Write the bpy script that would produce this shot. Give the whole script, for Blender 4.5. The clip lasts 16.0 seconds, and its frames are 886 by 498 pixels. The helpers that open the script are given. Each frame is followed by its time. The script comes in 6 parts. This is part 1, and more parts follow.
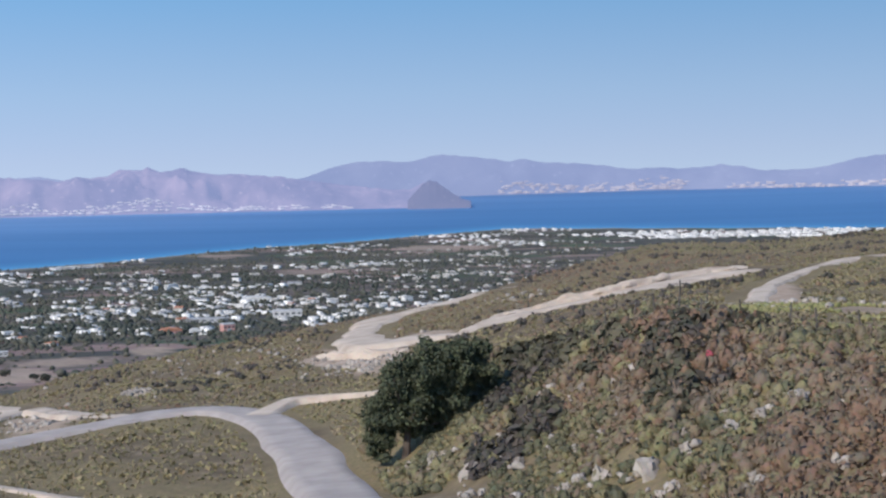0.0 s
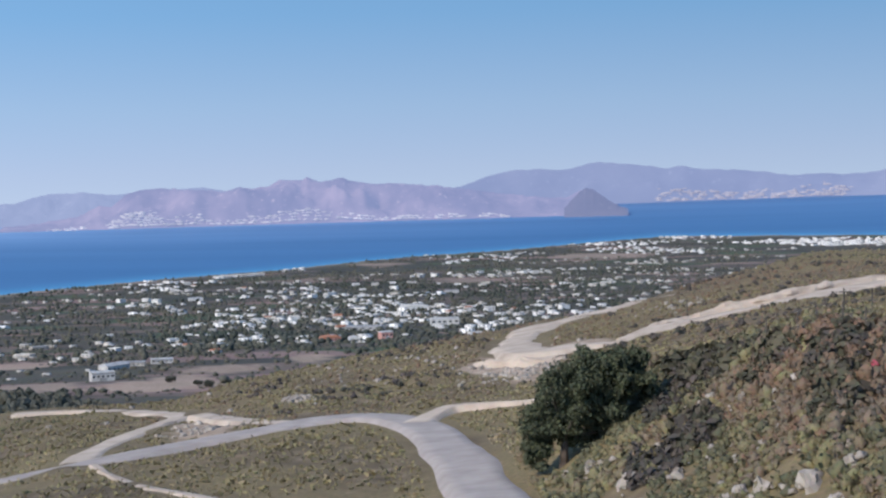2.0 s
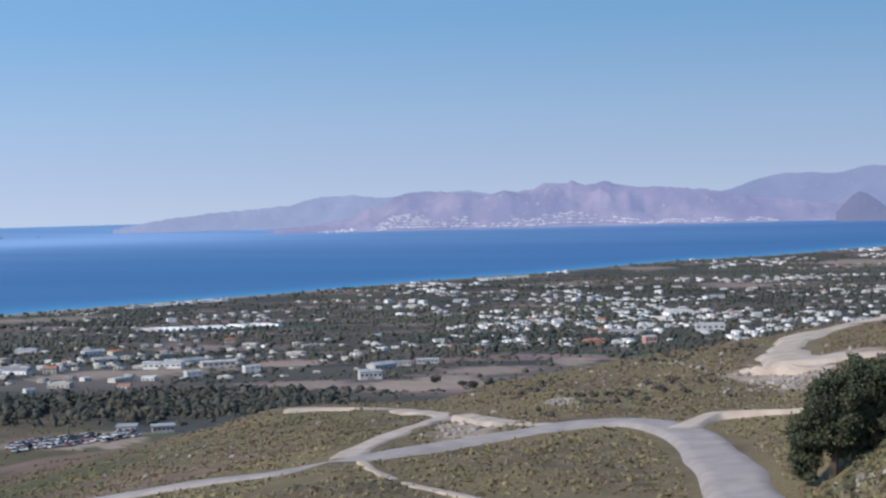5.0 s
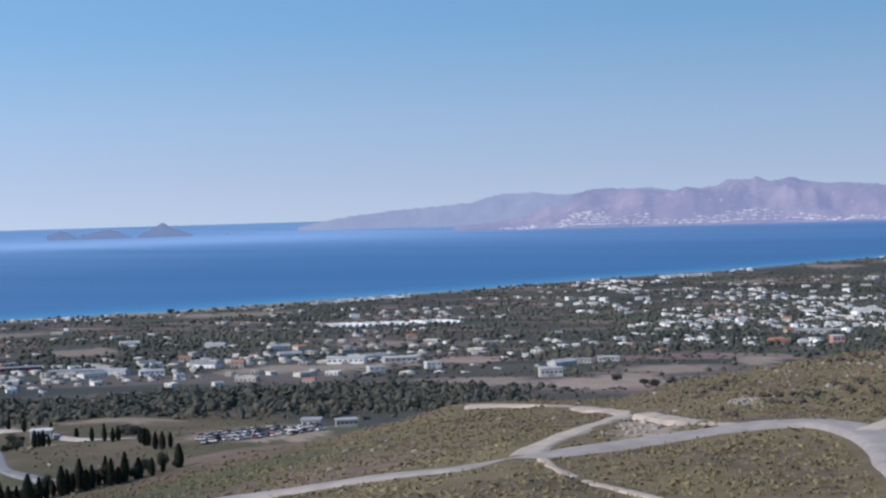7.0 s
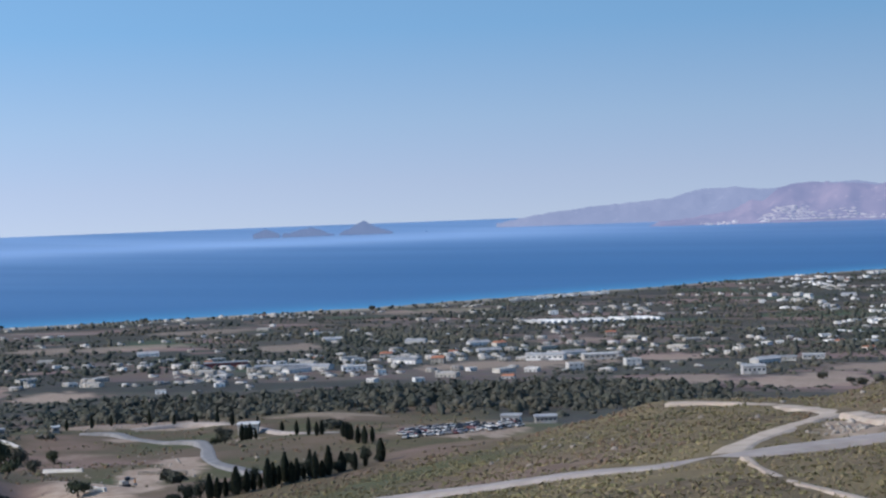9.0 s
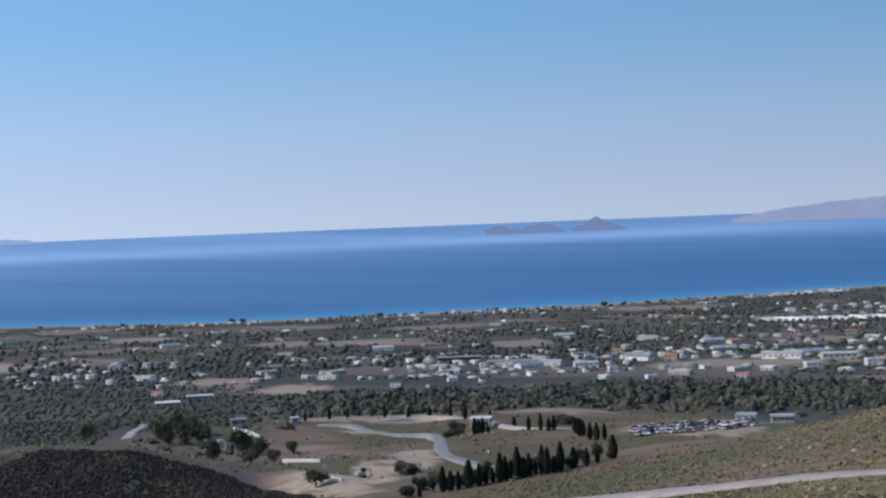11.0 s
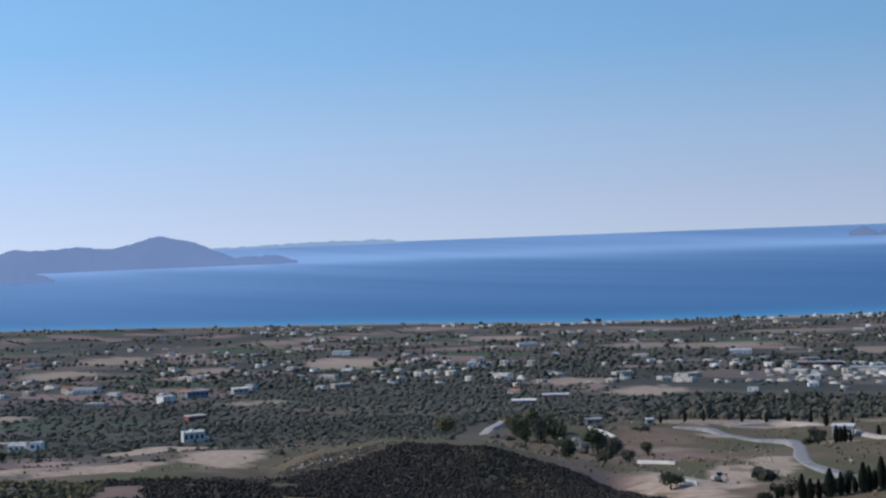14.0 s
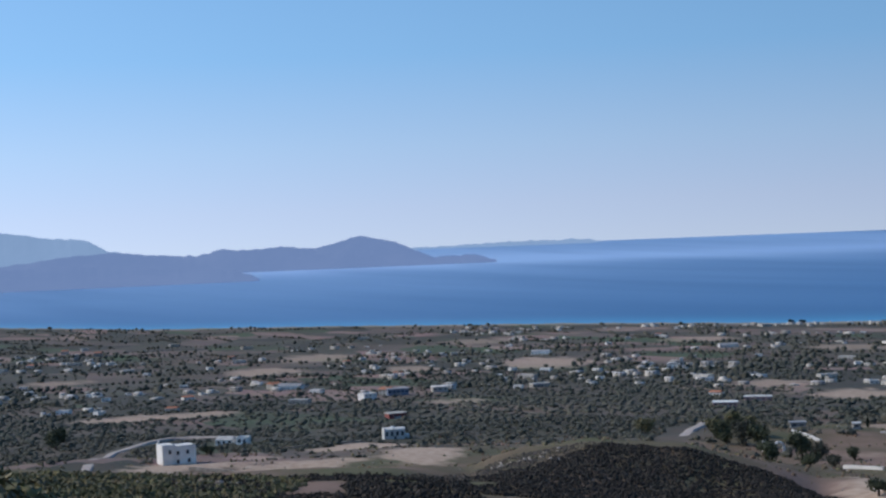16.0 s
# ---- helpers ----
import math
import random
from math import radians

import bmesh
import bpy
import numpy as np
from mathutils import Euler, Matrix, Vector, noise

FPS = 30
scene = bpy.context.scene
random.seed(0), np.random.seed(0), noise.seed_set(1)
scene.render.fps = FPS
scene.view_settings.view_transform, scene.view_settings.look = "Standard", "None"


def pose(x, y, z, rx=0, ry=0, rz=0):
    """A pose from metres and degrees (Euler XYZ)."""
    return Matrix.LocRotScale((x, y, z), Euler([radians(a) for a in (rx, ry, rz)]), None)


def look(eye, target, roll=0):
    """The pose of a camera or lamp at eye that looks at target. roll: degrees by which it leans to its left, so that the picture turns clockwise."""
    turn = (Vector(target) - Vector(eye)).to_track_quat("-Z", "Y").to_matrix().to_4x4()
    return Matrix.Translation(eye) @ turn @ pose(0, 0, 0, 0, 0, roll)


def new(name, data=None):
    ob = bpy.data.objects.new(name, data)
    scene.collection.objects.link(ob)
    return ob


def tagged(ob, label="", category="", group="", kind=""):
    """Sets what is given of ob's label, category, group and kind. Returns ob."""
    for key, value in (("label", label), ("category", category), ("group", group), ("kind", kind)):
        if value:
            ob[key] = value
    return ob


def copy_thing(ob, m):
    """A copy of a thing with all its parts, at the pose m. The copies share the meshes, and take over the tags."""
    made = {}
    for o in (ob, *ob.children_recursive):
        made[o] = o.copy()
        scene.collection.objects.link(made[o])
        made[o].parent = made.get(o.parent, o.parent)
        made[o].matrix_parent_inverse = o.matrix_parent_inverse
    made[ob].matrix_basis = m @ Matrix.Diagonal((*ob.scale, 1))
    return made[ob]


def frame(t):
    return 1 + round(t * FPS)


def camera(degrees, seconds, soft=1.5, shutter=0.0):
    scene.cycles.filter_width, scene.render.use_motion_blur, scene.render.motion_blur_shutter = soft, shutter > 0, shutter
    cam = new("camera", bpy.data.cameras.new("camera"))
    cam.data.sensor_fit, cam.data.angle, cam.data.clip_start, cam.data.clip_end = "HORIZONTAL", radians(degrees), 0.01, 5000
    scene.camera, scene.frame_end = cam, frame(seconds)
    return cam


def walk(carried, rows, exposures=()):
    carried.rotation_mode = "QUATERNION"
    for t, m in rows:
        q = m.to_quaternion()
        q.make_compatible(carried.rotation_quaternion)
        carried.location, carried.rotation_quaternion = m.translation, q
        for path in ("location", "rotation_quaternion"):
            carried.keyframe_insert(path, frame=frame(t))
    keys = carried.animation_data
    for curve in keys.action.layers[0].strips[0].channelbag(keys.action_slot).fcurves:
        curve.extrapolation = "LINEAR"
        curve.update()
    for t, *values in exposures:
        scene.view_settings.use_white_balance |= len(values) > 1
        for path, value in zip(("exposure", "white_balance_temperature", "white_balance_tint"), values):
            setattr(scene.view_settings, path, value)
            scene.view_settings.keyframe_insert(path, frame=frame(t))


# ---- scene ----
EYE = 110.0          # height of the lens over the sea
cam = camera(32.66, 16.0, soft=2.4)
# a hand-held pan on one spot: seconds, yaw, pitch, roll
PAN = [
    (0.0, -0.000, -2.486, -1.234),
    (0.5, 1.398, -2.362, -1.309),
    (1.0, 2.935, -2.240, -1.462),
    (1.5, 4.376, -2.133, -1.516),
    (2.0, 5.925, -2.030, -1.623),
    (2.5, 7.360, -1.941, -1.701),
    (3.0, 9.011, -1.840, -1.800),
    (3.5, 10.665, -1.763, -1.724),
    (4.0, 12.455, -1.710, -1.655),
    (6.5, 20.976, -1.586, -1.502),
    (7.0, 22.745, -1.569, -1.616),
    (7.5, 24.455, -1.557, -1.615),
    (8.0, 26.330, -1.529, -1.817),
    (10.5, 36.716, -1.339, -2.260),
    (11.0, 39.035, -1.282, -2.263),
    (11.5, 41.208, -1.221, -2.194),
    (12.0, 43.525, -1.154, -2.322),
    (12.5, 45.690, -1.067, -2.265),
    (13.0, 48.003, -0.970, -2.312),
    (13.5, 50.193, -0.859, -2.169),
    (14.0, 52.447, -0.743, -2.188),
    (14.5, 54.415, -0.646, -2.172),
    (15.0, 56.380, -0.579, -2.235),
    (15.5, 58.152, -0.526, -2.200),
    (16.0, 59.953, -0.477, -2.265),
]
walk(cam, [(t, pose(0, 0, EYE) @ Matrix.Rotation(radians(yaw), 4, "Z") @ Matrix.Rotation(radians(90 + pitch), 4, "X") @ Matrix.Rotation(radians(roll), 4, "Z"))
           for t, yaw, pitch, roll in PAN],
     exposures=[(0.0, 0.12), (3.0, 0.02), (7.0, -0.07), (11.0, -0.18), (13.5, -0.26), (16.0, -0.32)])

# ---------------------------------------------------------------- light
SUN_AZ, SUN_EL = 140.0, 37.0      # degrees to the left of straight ahead, degrees up


def heading(az, el=0.0):
    a, e = radians(az), radians(el)
    return Vector((-math.sin(a) * math.cos(e), math.cos(a) * math.cos(e), math.sin(e)))


world = bpy.data.worlds.new("sky")
scene.world = world
world.use_nodes = True
wn, wl = world.node_tree.nodes, world.node_tree.links
wn.clear()
sky = wn.new("ShaderNodeTexSky")
sky.sky_type = "NISHITA"
sky.sun_disc = False
sky.sun_elevation = radians(SUN_EL)
sky.sun_rotation = radians(-SUN_AZ)
sky.altitude, sky.air_density, sky.dust_density, sky.ozone_density = 0, 1.0, 0.6, 2.0
coord = wn.new("ShaderNodeTexCoord")
stretch = wn.new("ShaderNodeMapping")
stretch.inputs["Location"].default_value = (0, 0, 0.12)
stretch.inputs["Scale"].default_value = (1, 1, 2.0)
glow = wn.new("ShaderNodeBackground")
glow.inputs["Strength"].default_value = 0.155
# clear air: milky at the horizon, deepening to blue higher up
height = wn.new("ShaderNodeSeparateXYZ")
air = wn.new("ShaderNodeValToRGB")
while len(air.color_ramp.elements) < 6:
    air.color_ramp.elements.new(0.5)
for stop, (at, tone) in zip(air.color_ramp.elements, ((0.0, (0.435, 0.48, 0.68)), (0.02, (0.42, 0.48, 0.68)), (0.06, (0.345, 0.495, 0.72)), (0.12, (0.20, 0.445, 0.76)), (0.35, (0.10, 0.30, 0.66)), (1.0, (0.05, 0.19, 0.50)))):
    stop.position, stop.color = at, (*tone, 1)
clear = wn.new("ShaderNodeBackground")
clear.inputs["Strength"].default_value = 1.0
blend = wn.new("ShaderNodeMixShader")
blend.inputs["Fac"].default_value = 0.34
out = wn.new("ShaderNodeOutputWorld")
wl.new(coord.outputs["Generated"], stretch.inputs["Vector"])
wl.new(stretch.outputs["Vector"], sky.inputs["Vector"])
wl.new(sky.outputs["Color"], glow.inputs["Color"])
wl.new(coord.outputs["Generated"], height.inputs["Vector"])
wl.new(height.outputs["Z"], air.inputs["Fac"])
wl.new(air.outputs["Color"], clear.inputs["Color"])
wl.new(clear.outputs["Background"], blend.inputs[1])
wl.new(glow.outputs["Background"], blend.inputs[2])
wl.new(blend.outputs["Shader"], out.inputs["Surface"])
# the whole sky brightens steadily towards the sun's side
towards = wn.new("ShaderNodeVectorMath")
towards.operation = "DOT_PRODUCT"
towards.inputs[1].default_value = heading(SUN_AZ)
wl.new(coord.outputs["Generated"], towards.inputs[0])
gain = None
for operation, first_value, second_value in (("MULTIPLY_ADD", 0.66, 0.36), ("POWER", 2.0, 0.0)):
    step = wn.new("ShaderNodeMath")
    step.operation = operation
    if gain is None:
        wl.new(towards.outputs["Value"], step.inputs[0])
        step.inputs[1].default_value, step.inputs[2].default_value = first_value, second_value
    else:
        step.inputs[0].default_value = first_value
        wl.new(gain, step.inputs[1])
    gain = step.outputs[0]
wl.new(gain, clear.inputs["Strength"])
dim = wn.new("ShaderNodeMath")
dim.operation = "MULTIPLY"
dim.inputs[1].default_value = 0.155
wl.new(gain, dim.inputs[0])
wl.new(dim.outputs[0], glow.inputs["Strength"])

sun = new("sun", bpy.data.lights.new("sun", "SUN"))
sun.data.energy, sun.data.angle, sun.data.color = 3.75, radians(0.53), (1.0, 0.94, 0.86)
sun.matrix_world = look(heading(SUN_AZ, SUN_EL) * 1000, (0, 0, 0))
scene.view_settings.exposure = 0.0

# ---------------------------------------------------------------- the lie of the land
# Lines across the near hillside, each (degrees left of ahead, metres away, metres below the eye)
LINE_FOOT = [(-180, 45, 5), (-60, 40, 6), (-40, 50, 9), (-16, 55, 11.9), (-13, 58, 12.5), (-8, 65, 13.9), (-4.6, 72, 15.3), (-1, 82, 17), (2, 92, 18.9),
             (4.8, 97, 19.4), (8.2, 100, 20.2), (12.4, 102, 20.2), (16, 104, 20.2), (20.4, 106, 20.6), (24.7, 115, 22), (31, 125, 24.5),
             (38, 125, 27), (50, 110, 26), (60, 110, 25), (70, 70, 13.5), (78, 55, 7.5), (100, 50, 5), (180, 45, 5)]
LINE_BENCH = [(-180, 90, 7), (-60, 70, 5), (-40, 80, 8), (-16, 85, 9.2), (-13, 85, 9.1), (-8, 95, 9.1), (-4.6, 105, 11.8), (-1, 112, 13.8), (2, 110, 18.6),
              (4.8, 120, 20.3), (8.2, 128, 21.2), (12.4, 130, 21.4), (16, 130, 22), (20.4, 132, 22.6), (24.7, 138, 24.6), (31, 145, 28.2),
              (38, 150, 31.5), (50, 170, 35.5), (60, 160, 31), (70, 140, 27), (78, 120, 19), (100, 100, 10), (180, 90, 7)]
LINE_ROAD = [(-180, 150, 8), (-60, 140, 6), (-40, 150, 10), (-16, 150, 11.7), (-13, 150, 11.5), (-8, 150, 12.7), (-4.6, 155, 14.9), (-1, 155, 16.8), (2, 150, 20.3),
             (4.8, 150, 21.4), (8.2, 150, 22), (12.4, 150, 22.4), (16, 150, 23.6), (20.4, 150, 23.9), (24.7, 152, 26.1), (31, 158, 29.8),
             (38, 165, 33.5), (50, 205, 39.5), (60, 190, 33), (70, 175, 29.5), (78, 160, 24), (100, 150, 15), (180, 150, 8)]
LINE_TRACK = [(-180, 220, 6), (-60, 240, 4), (-40, 240, 10), (-16, 230, 11.9), (-13, 220, 12.8), (-8, 210, 15), (-4.6, 200, 16.8), (-1, 190, 19), (2, 190, 20.8),
              (4.8, 185, 22), (8.2, 175, 23.3), (12.4, 180, 24.3), (16, 180, 25.6), (20.4, 185, 26.8), (24.7, 185, 29), (31, 185, 32.6),
              (38, 183, 35.5), (50, 235, 41), (60, 205, 33.3), (70, 198, 31.2), (78, 185, 26), (100, 200, 15), (180, 220, 6)]
LINE_CREST = [(-180, 380, 4), (-60, 400, -6), (-40, 380, 6), (-16.4, 340, 11.8), (-13, 330, 13.7), (-7.8, 320, 13.6), (-4.6, 300, 17.3), (-1, 270, 20.3),
              (3.6, 258, 23.3), (7, 245, 24.4), (12.4, 232, 26.6), (16.1, 215, 28.1), (20.4, 230, 30.2), (22.6, 228, 30.6), (24.7, 225, 32.4),
              (27.1, 220, 34.3), (31.2, 215, 35.6), (35, 205, 37.3), (42, 195, 39.5), (46.2, 260, 46.4), (47.5, 260, 43.4), (48.6, 260, 41.7), (51.1, 260, 38.0),
              (52.9, 260, 37.2), (54.7, 260, 36.5), (57.2, 260, 37.6), (58.3, 258, 39.0), (59.2, 248, 39.6), (62.3, 220, 34.6), (66, 220, 34.2), (71, 215, 32.6), (78, 205, 28), (100, 240, 18), (180, 380, 4)]
# the shore: degrees left of ahead, metres away
SHORE = [(-180, 3300), (-60, 3300), (-16, 2960), (-9, 3040), (-2.5, 3150), (3.9, 2750), (7.1, 2640), (12.4, 2330), (16.4, 2200), (22.4, 1965), (27, 1862), (33, 1738),
         (39, 1696), (47.3, 1683), (55.5, 1800), (59.5, 1846), (71, 2050), (76.5, 2300), (100, 2600), (180, 3300)]
# the plain's fall towards the sea: metres away, height
FALL = [(0, 78), (250, 64), (300, 58), (380, 53), (430, 50), (560, 38), (760, 24), (1150, 10), (1500, 4), (1690, 1.8), (9000, 1.8)]


def sea_z(r):
    """The sheet of the sea, which the far haze lifts to its horizon."""
    return 76.0 * (np.clip(r - 2000.0, 0, None) / 2900.0) ** 2


def column(line, i, az):
    return np.interp(az, [p[0] for p in line], [p[i] for p in line])


def rough(x, y, scale, seed):
    """Soft value noise, -1 to 1, on arrays."""
    u, v = x / scale + seed * 17.3, y / scale + seed * 9.1
    i, j = np.floor(u), np.floor(v)
    a, b = u - i, v - j
    a, b = a * a * (3 - 2 * a), b * b * (3 - 2 * b)

    def dot(p, q):
        h = np.sin(p * 127.1 + q * 311.7 + seed * 74.7) * 43758.5453
        return h - np.floor(h)
    return 2 * ((dot(i, j) * (1 - a) + dot(i + 1, j) * a) * (1 - b) + (dot(i, j + 1) * (1 - a) + dot(i + 1, j + 1) * a) * b) - 1


# the concrete road over the hillside: degrees left of ahead, metres away
MAIN = [(3.2, 74), (3.7, 83), (4.5, 95), (5.05, 103), (5.25, 111), (5.8, 119), (6.7, 136), (8.3, 148.5), (10.5, 151), (12.7, 147.5), (14.8, 144.5), (17, 141), (19.2, 137),
        (22.4, 135.5), (25.8, 143.5), (28.5, 149.5), (31.6, 158), (35, 166), (39, 172)]


def beside_road(x, y, wide):
    """1 on the main road, falling to 0 beside it."""
    p = [(-r * math.sin(radians(a)), r * math.cos(radians(a))) for a, r in MAIN]
    best = np.full(np.shape(x), 1e9)
    for (x0, y0), (x1, y1) in zip(p, p[1:]):
        dx, dy = x1 - x0, y1 - y0
        t = np.clip(((x - x0) * dx + (y - y0) * dy) / (dx * dx + dy * dy), 0, 1)
        best = np.minimum(best, (x - x0 - t * dx) ** 2 + (y - y0 - t * dy) ** 2)
    return np.exp(-best / wide ** 2)


def land_z(az, r):
    """Ground height at degrees left of ahead and metres away (arrays)."""
    az, r = np.broadcast_arrays(np.asarray(az, float), np.asarray(r, float))
    foot, low = column(LINE_FOOT, 1, az), column(LINE_FOOT, 2, az)
    rs = [np.zeros_like(az), np.full_like(az, 5.0), 0.32 * foot] + [column(l, 1, az) for l in (LINE_FOOT, LINE_BENCH, LINE_ROAD, LINE_TRACK, LINE_CREST)]
    zs = [np.full_like(az, 1.65), np.full_like(az, 1.75), 0.6 * low] + [column(l, 2, az) for l in (LINE_FOOT, LINE_BENCH, LINE_ROAD, LINE_TRACK, LINE_CREST)]
    hill = -zs[-1].copy()
    for k in range(7):
        f = (r - rs[k]) / np.maximum(rs[k + 1] - rs[k], 1.0)
        inside = (f >= 0) & (f < 1)
        hill = np.where(inside, -(zs[k] + (zs[k + 1] - zs[k]) * f), hill)
    hill = hill + EYE
    x, y = -r * np.sin(np.radians(az)), r * np.cos(np.radians(az))
    hill = hill + (0.35 * rough(x, y, 9, 1) + 0.16 * rough(x, y, 3.1, 2)) * np.clip((r - 20) / 40, 0, 1) * (1 - 0.95 * beside_road(x, y, 8.0))
    plain = np.interp(r, [p[0] for p in FALL], [p[1] for p in FALL]) + sea_z(r)
    bumps = np.clip((r - 290) / 120, 0, 1) * np.clip((900 - r) / 400, 0, 1)
    plain = plain + bumps * (2.6 * rough(x, y, 70, 3) + 0.9 * rough(x, y, 23, 4)) * np.clip((az - 14) / 8, 0, 1)
    f = np.clip((r - rs[-1]) / 95.0, 0, 1)
    f = f * f * (3 - 2 * f) * 0.6 + f * 0.4
    z = hill * (1 - f) + plain * f
    coast = column(SHORE, 1, az)
    sunk = np.clip((r - coast) / 40.0, 0, 1)
    return z * (1 - sunk) + (sea_z(r) - 4.0) * sunk


def spot(az, r, lift=0.0):
    """The place on the ground at degrees left of ahead and metres away."""
    a = radians(az)
    return Vector((-r * math.sin(a), r * math.cos(a), float(land_z(az, r)) + lift))

# ---------------------------------------------------------------- materials


def material(name):
    m = bpy.data.materials.new(name)
    m.use_nodes = True
    n = m.node_tree.nodes
    return m, n, m.node_tree.links, n["Principled BSDF"]


def ramp(n, stops):
    r = n.new("ShaderNodeValToRGB")
    e = r.color_ramp.elements
    while len(e) < len(stops):
        e.new(0.5)
    for s, (p, c) in zip(e, stops):
        s.position, s.color = p, (*c, 1)
    return r


def noise_node(n, l, scale, detail=4, vector=None, kind="ShaderNodeTexNoise"):
    t = n.new(kind)
    t.inputs["Scale"].default_value = scale
    if "Detail" in t.inputs:
        t.inputs["Detail"].default_value = detail
    if vector is not None:
        l.new(vector, t.inputs["Vector"])
    return t


def mix(n, l, a, b, f, mode="MIX"):
    m = n.new("ShaderNodeMix")
    m.data_type, m.blend_type = "RGBA", mode
    for i, v in ((6, a), (7, b), (0, f)):
        if isinstance(v, (int, float)):
            m.inputs[i].default_value = v
        elif isinstance(v, tuple):
            m.inputs[i].default_value = (*v, 1)
        else:
            l.new(v, m.inputs[i])
    return m.outputs[2]


def mapped(n, l, a, b, v):
    """v from a..b to 0..1, clamped."""
    m = n.new("ShaderNodeMapRange")
    m.inputs["From Min"].default_value, m.inputs["From Max"].default_value = a, b
    l.new(v, m.inputs["Value"])
    return m.outputs["Result"]


def bump(n, l, bsdf, height, strength, distance):
    b = n.new("ShaderNodeBump")
    b.inputs["Strength"].default_value, b.inputs["Distance"].default_value = strength, distance
    l.new(height, b.inputs["Height"])
    l.new(b.outputs["Normal"], bsdf.inputs["Normal"])


def plain_material(name, dark, light, scale, rough_=0.9, relief=0.3, dist=0.05, random_=0.0, fine=None):
    """A mottled matt surface: two tones at two scales, relief, and a tone of its own for each object or island."""
    m, n, l, b = material(name)
    co = n.new("ShaderNodeTexCoord").outputs["Object"]
    big = noise_node(n, l, scale, 5, co)
    small = noise_node(n, l, fine or scale * 7, 3, co)
    c = ramp(n, [(0.3, dark), (0.7, light)])
    l.new(big.outputs["Fac"], c.inputs["Fac"])
    col = mix(n, l, c.outputs["Color"], small.outputs["Color"], 0.12, "OVERLAY")
    if random_:
        g = n.new("ShaderNodeNewGeometry")
        o = n.new("ShaderNodeObjectInfo")
        add = n.new("ShaderNodeMath")
        add.operation = "ADD"
        l.new(g.outputs["Random Per Island"], add.inputs[0])
        l.new(o.outputs["Random"], add.inputs[1])
        fr = n.new("ShaderNodeMath")
        fr.operation = "FRACT"
        l.new(add.outputs[0], fr.inputs[0])
        h = n.new("ShaderNodeHueSaturation")
        l.new(col, h.inputs["Color"])
        v = n.new("ShaderNodeMapRange")
        v.inputs["To Min"].default_value, v.inputs["To Max"].default_value = 1 - random_, 1 + random_
        l.new(fr.outputs[0], v.inputs["Value"])
        l.new(v.outputs["Result"], h.inputs["Value"])
        col = h.outputs["Color"]
    l.new(col, b.inputs["Base Color"])
    b.inputs["Roughness"].default_value = rough_
    b.inputs["Specular IOR Level"].default_value = 0.25
    if relief:
        bump(n, l, b, small.outputs["Fac"], relief, dist)
    return m


def leaf_material(name, tones, spread=0.35):
    """Foliage: each clump takes one of the tones."""
    m, n, l, b = material(name)
    g = n.new("ShaderNodeAttribute")
    g.attribute_name = "tone"
    c = ramp(n, [((i + 0.5) / len(tones), (t[0] * 1.05, t[1] * 0.99, t[2] * 1.06)) for i, t in enumerate(tones)])
    l.new(g.outputs["Fac"], c.inputs["Fac"])
    co = n.new("ShaderNodeTexCoord").outputs["Object"]
    big = noise_node(n, l, 0.05, 3, co)
    col = mix(n, l, c.outputs["Color"], big.outputs["Fac"], spread, "OVERLAY")
    fine = noise_node(n, l, 4.0, 3, co)
    col = mix(n, l, col, fine.outputs["Color"], 0.25, "OVERLAY")
    l.new(col, b.inputs["Base Color"])
    b.inputs["Roughness"].default_value = 0.75
    b.inputs["Specular IOR Level"].default_value = 0.2
    return m


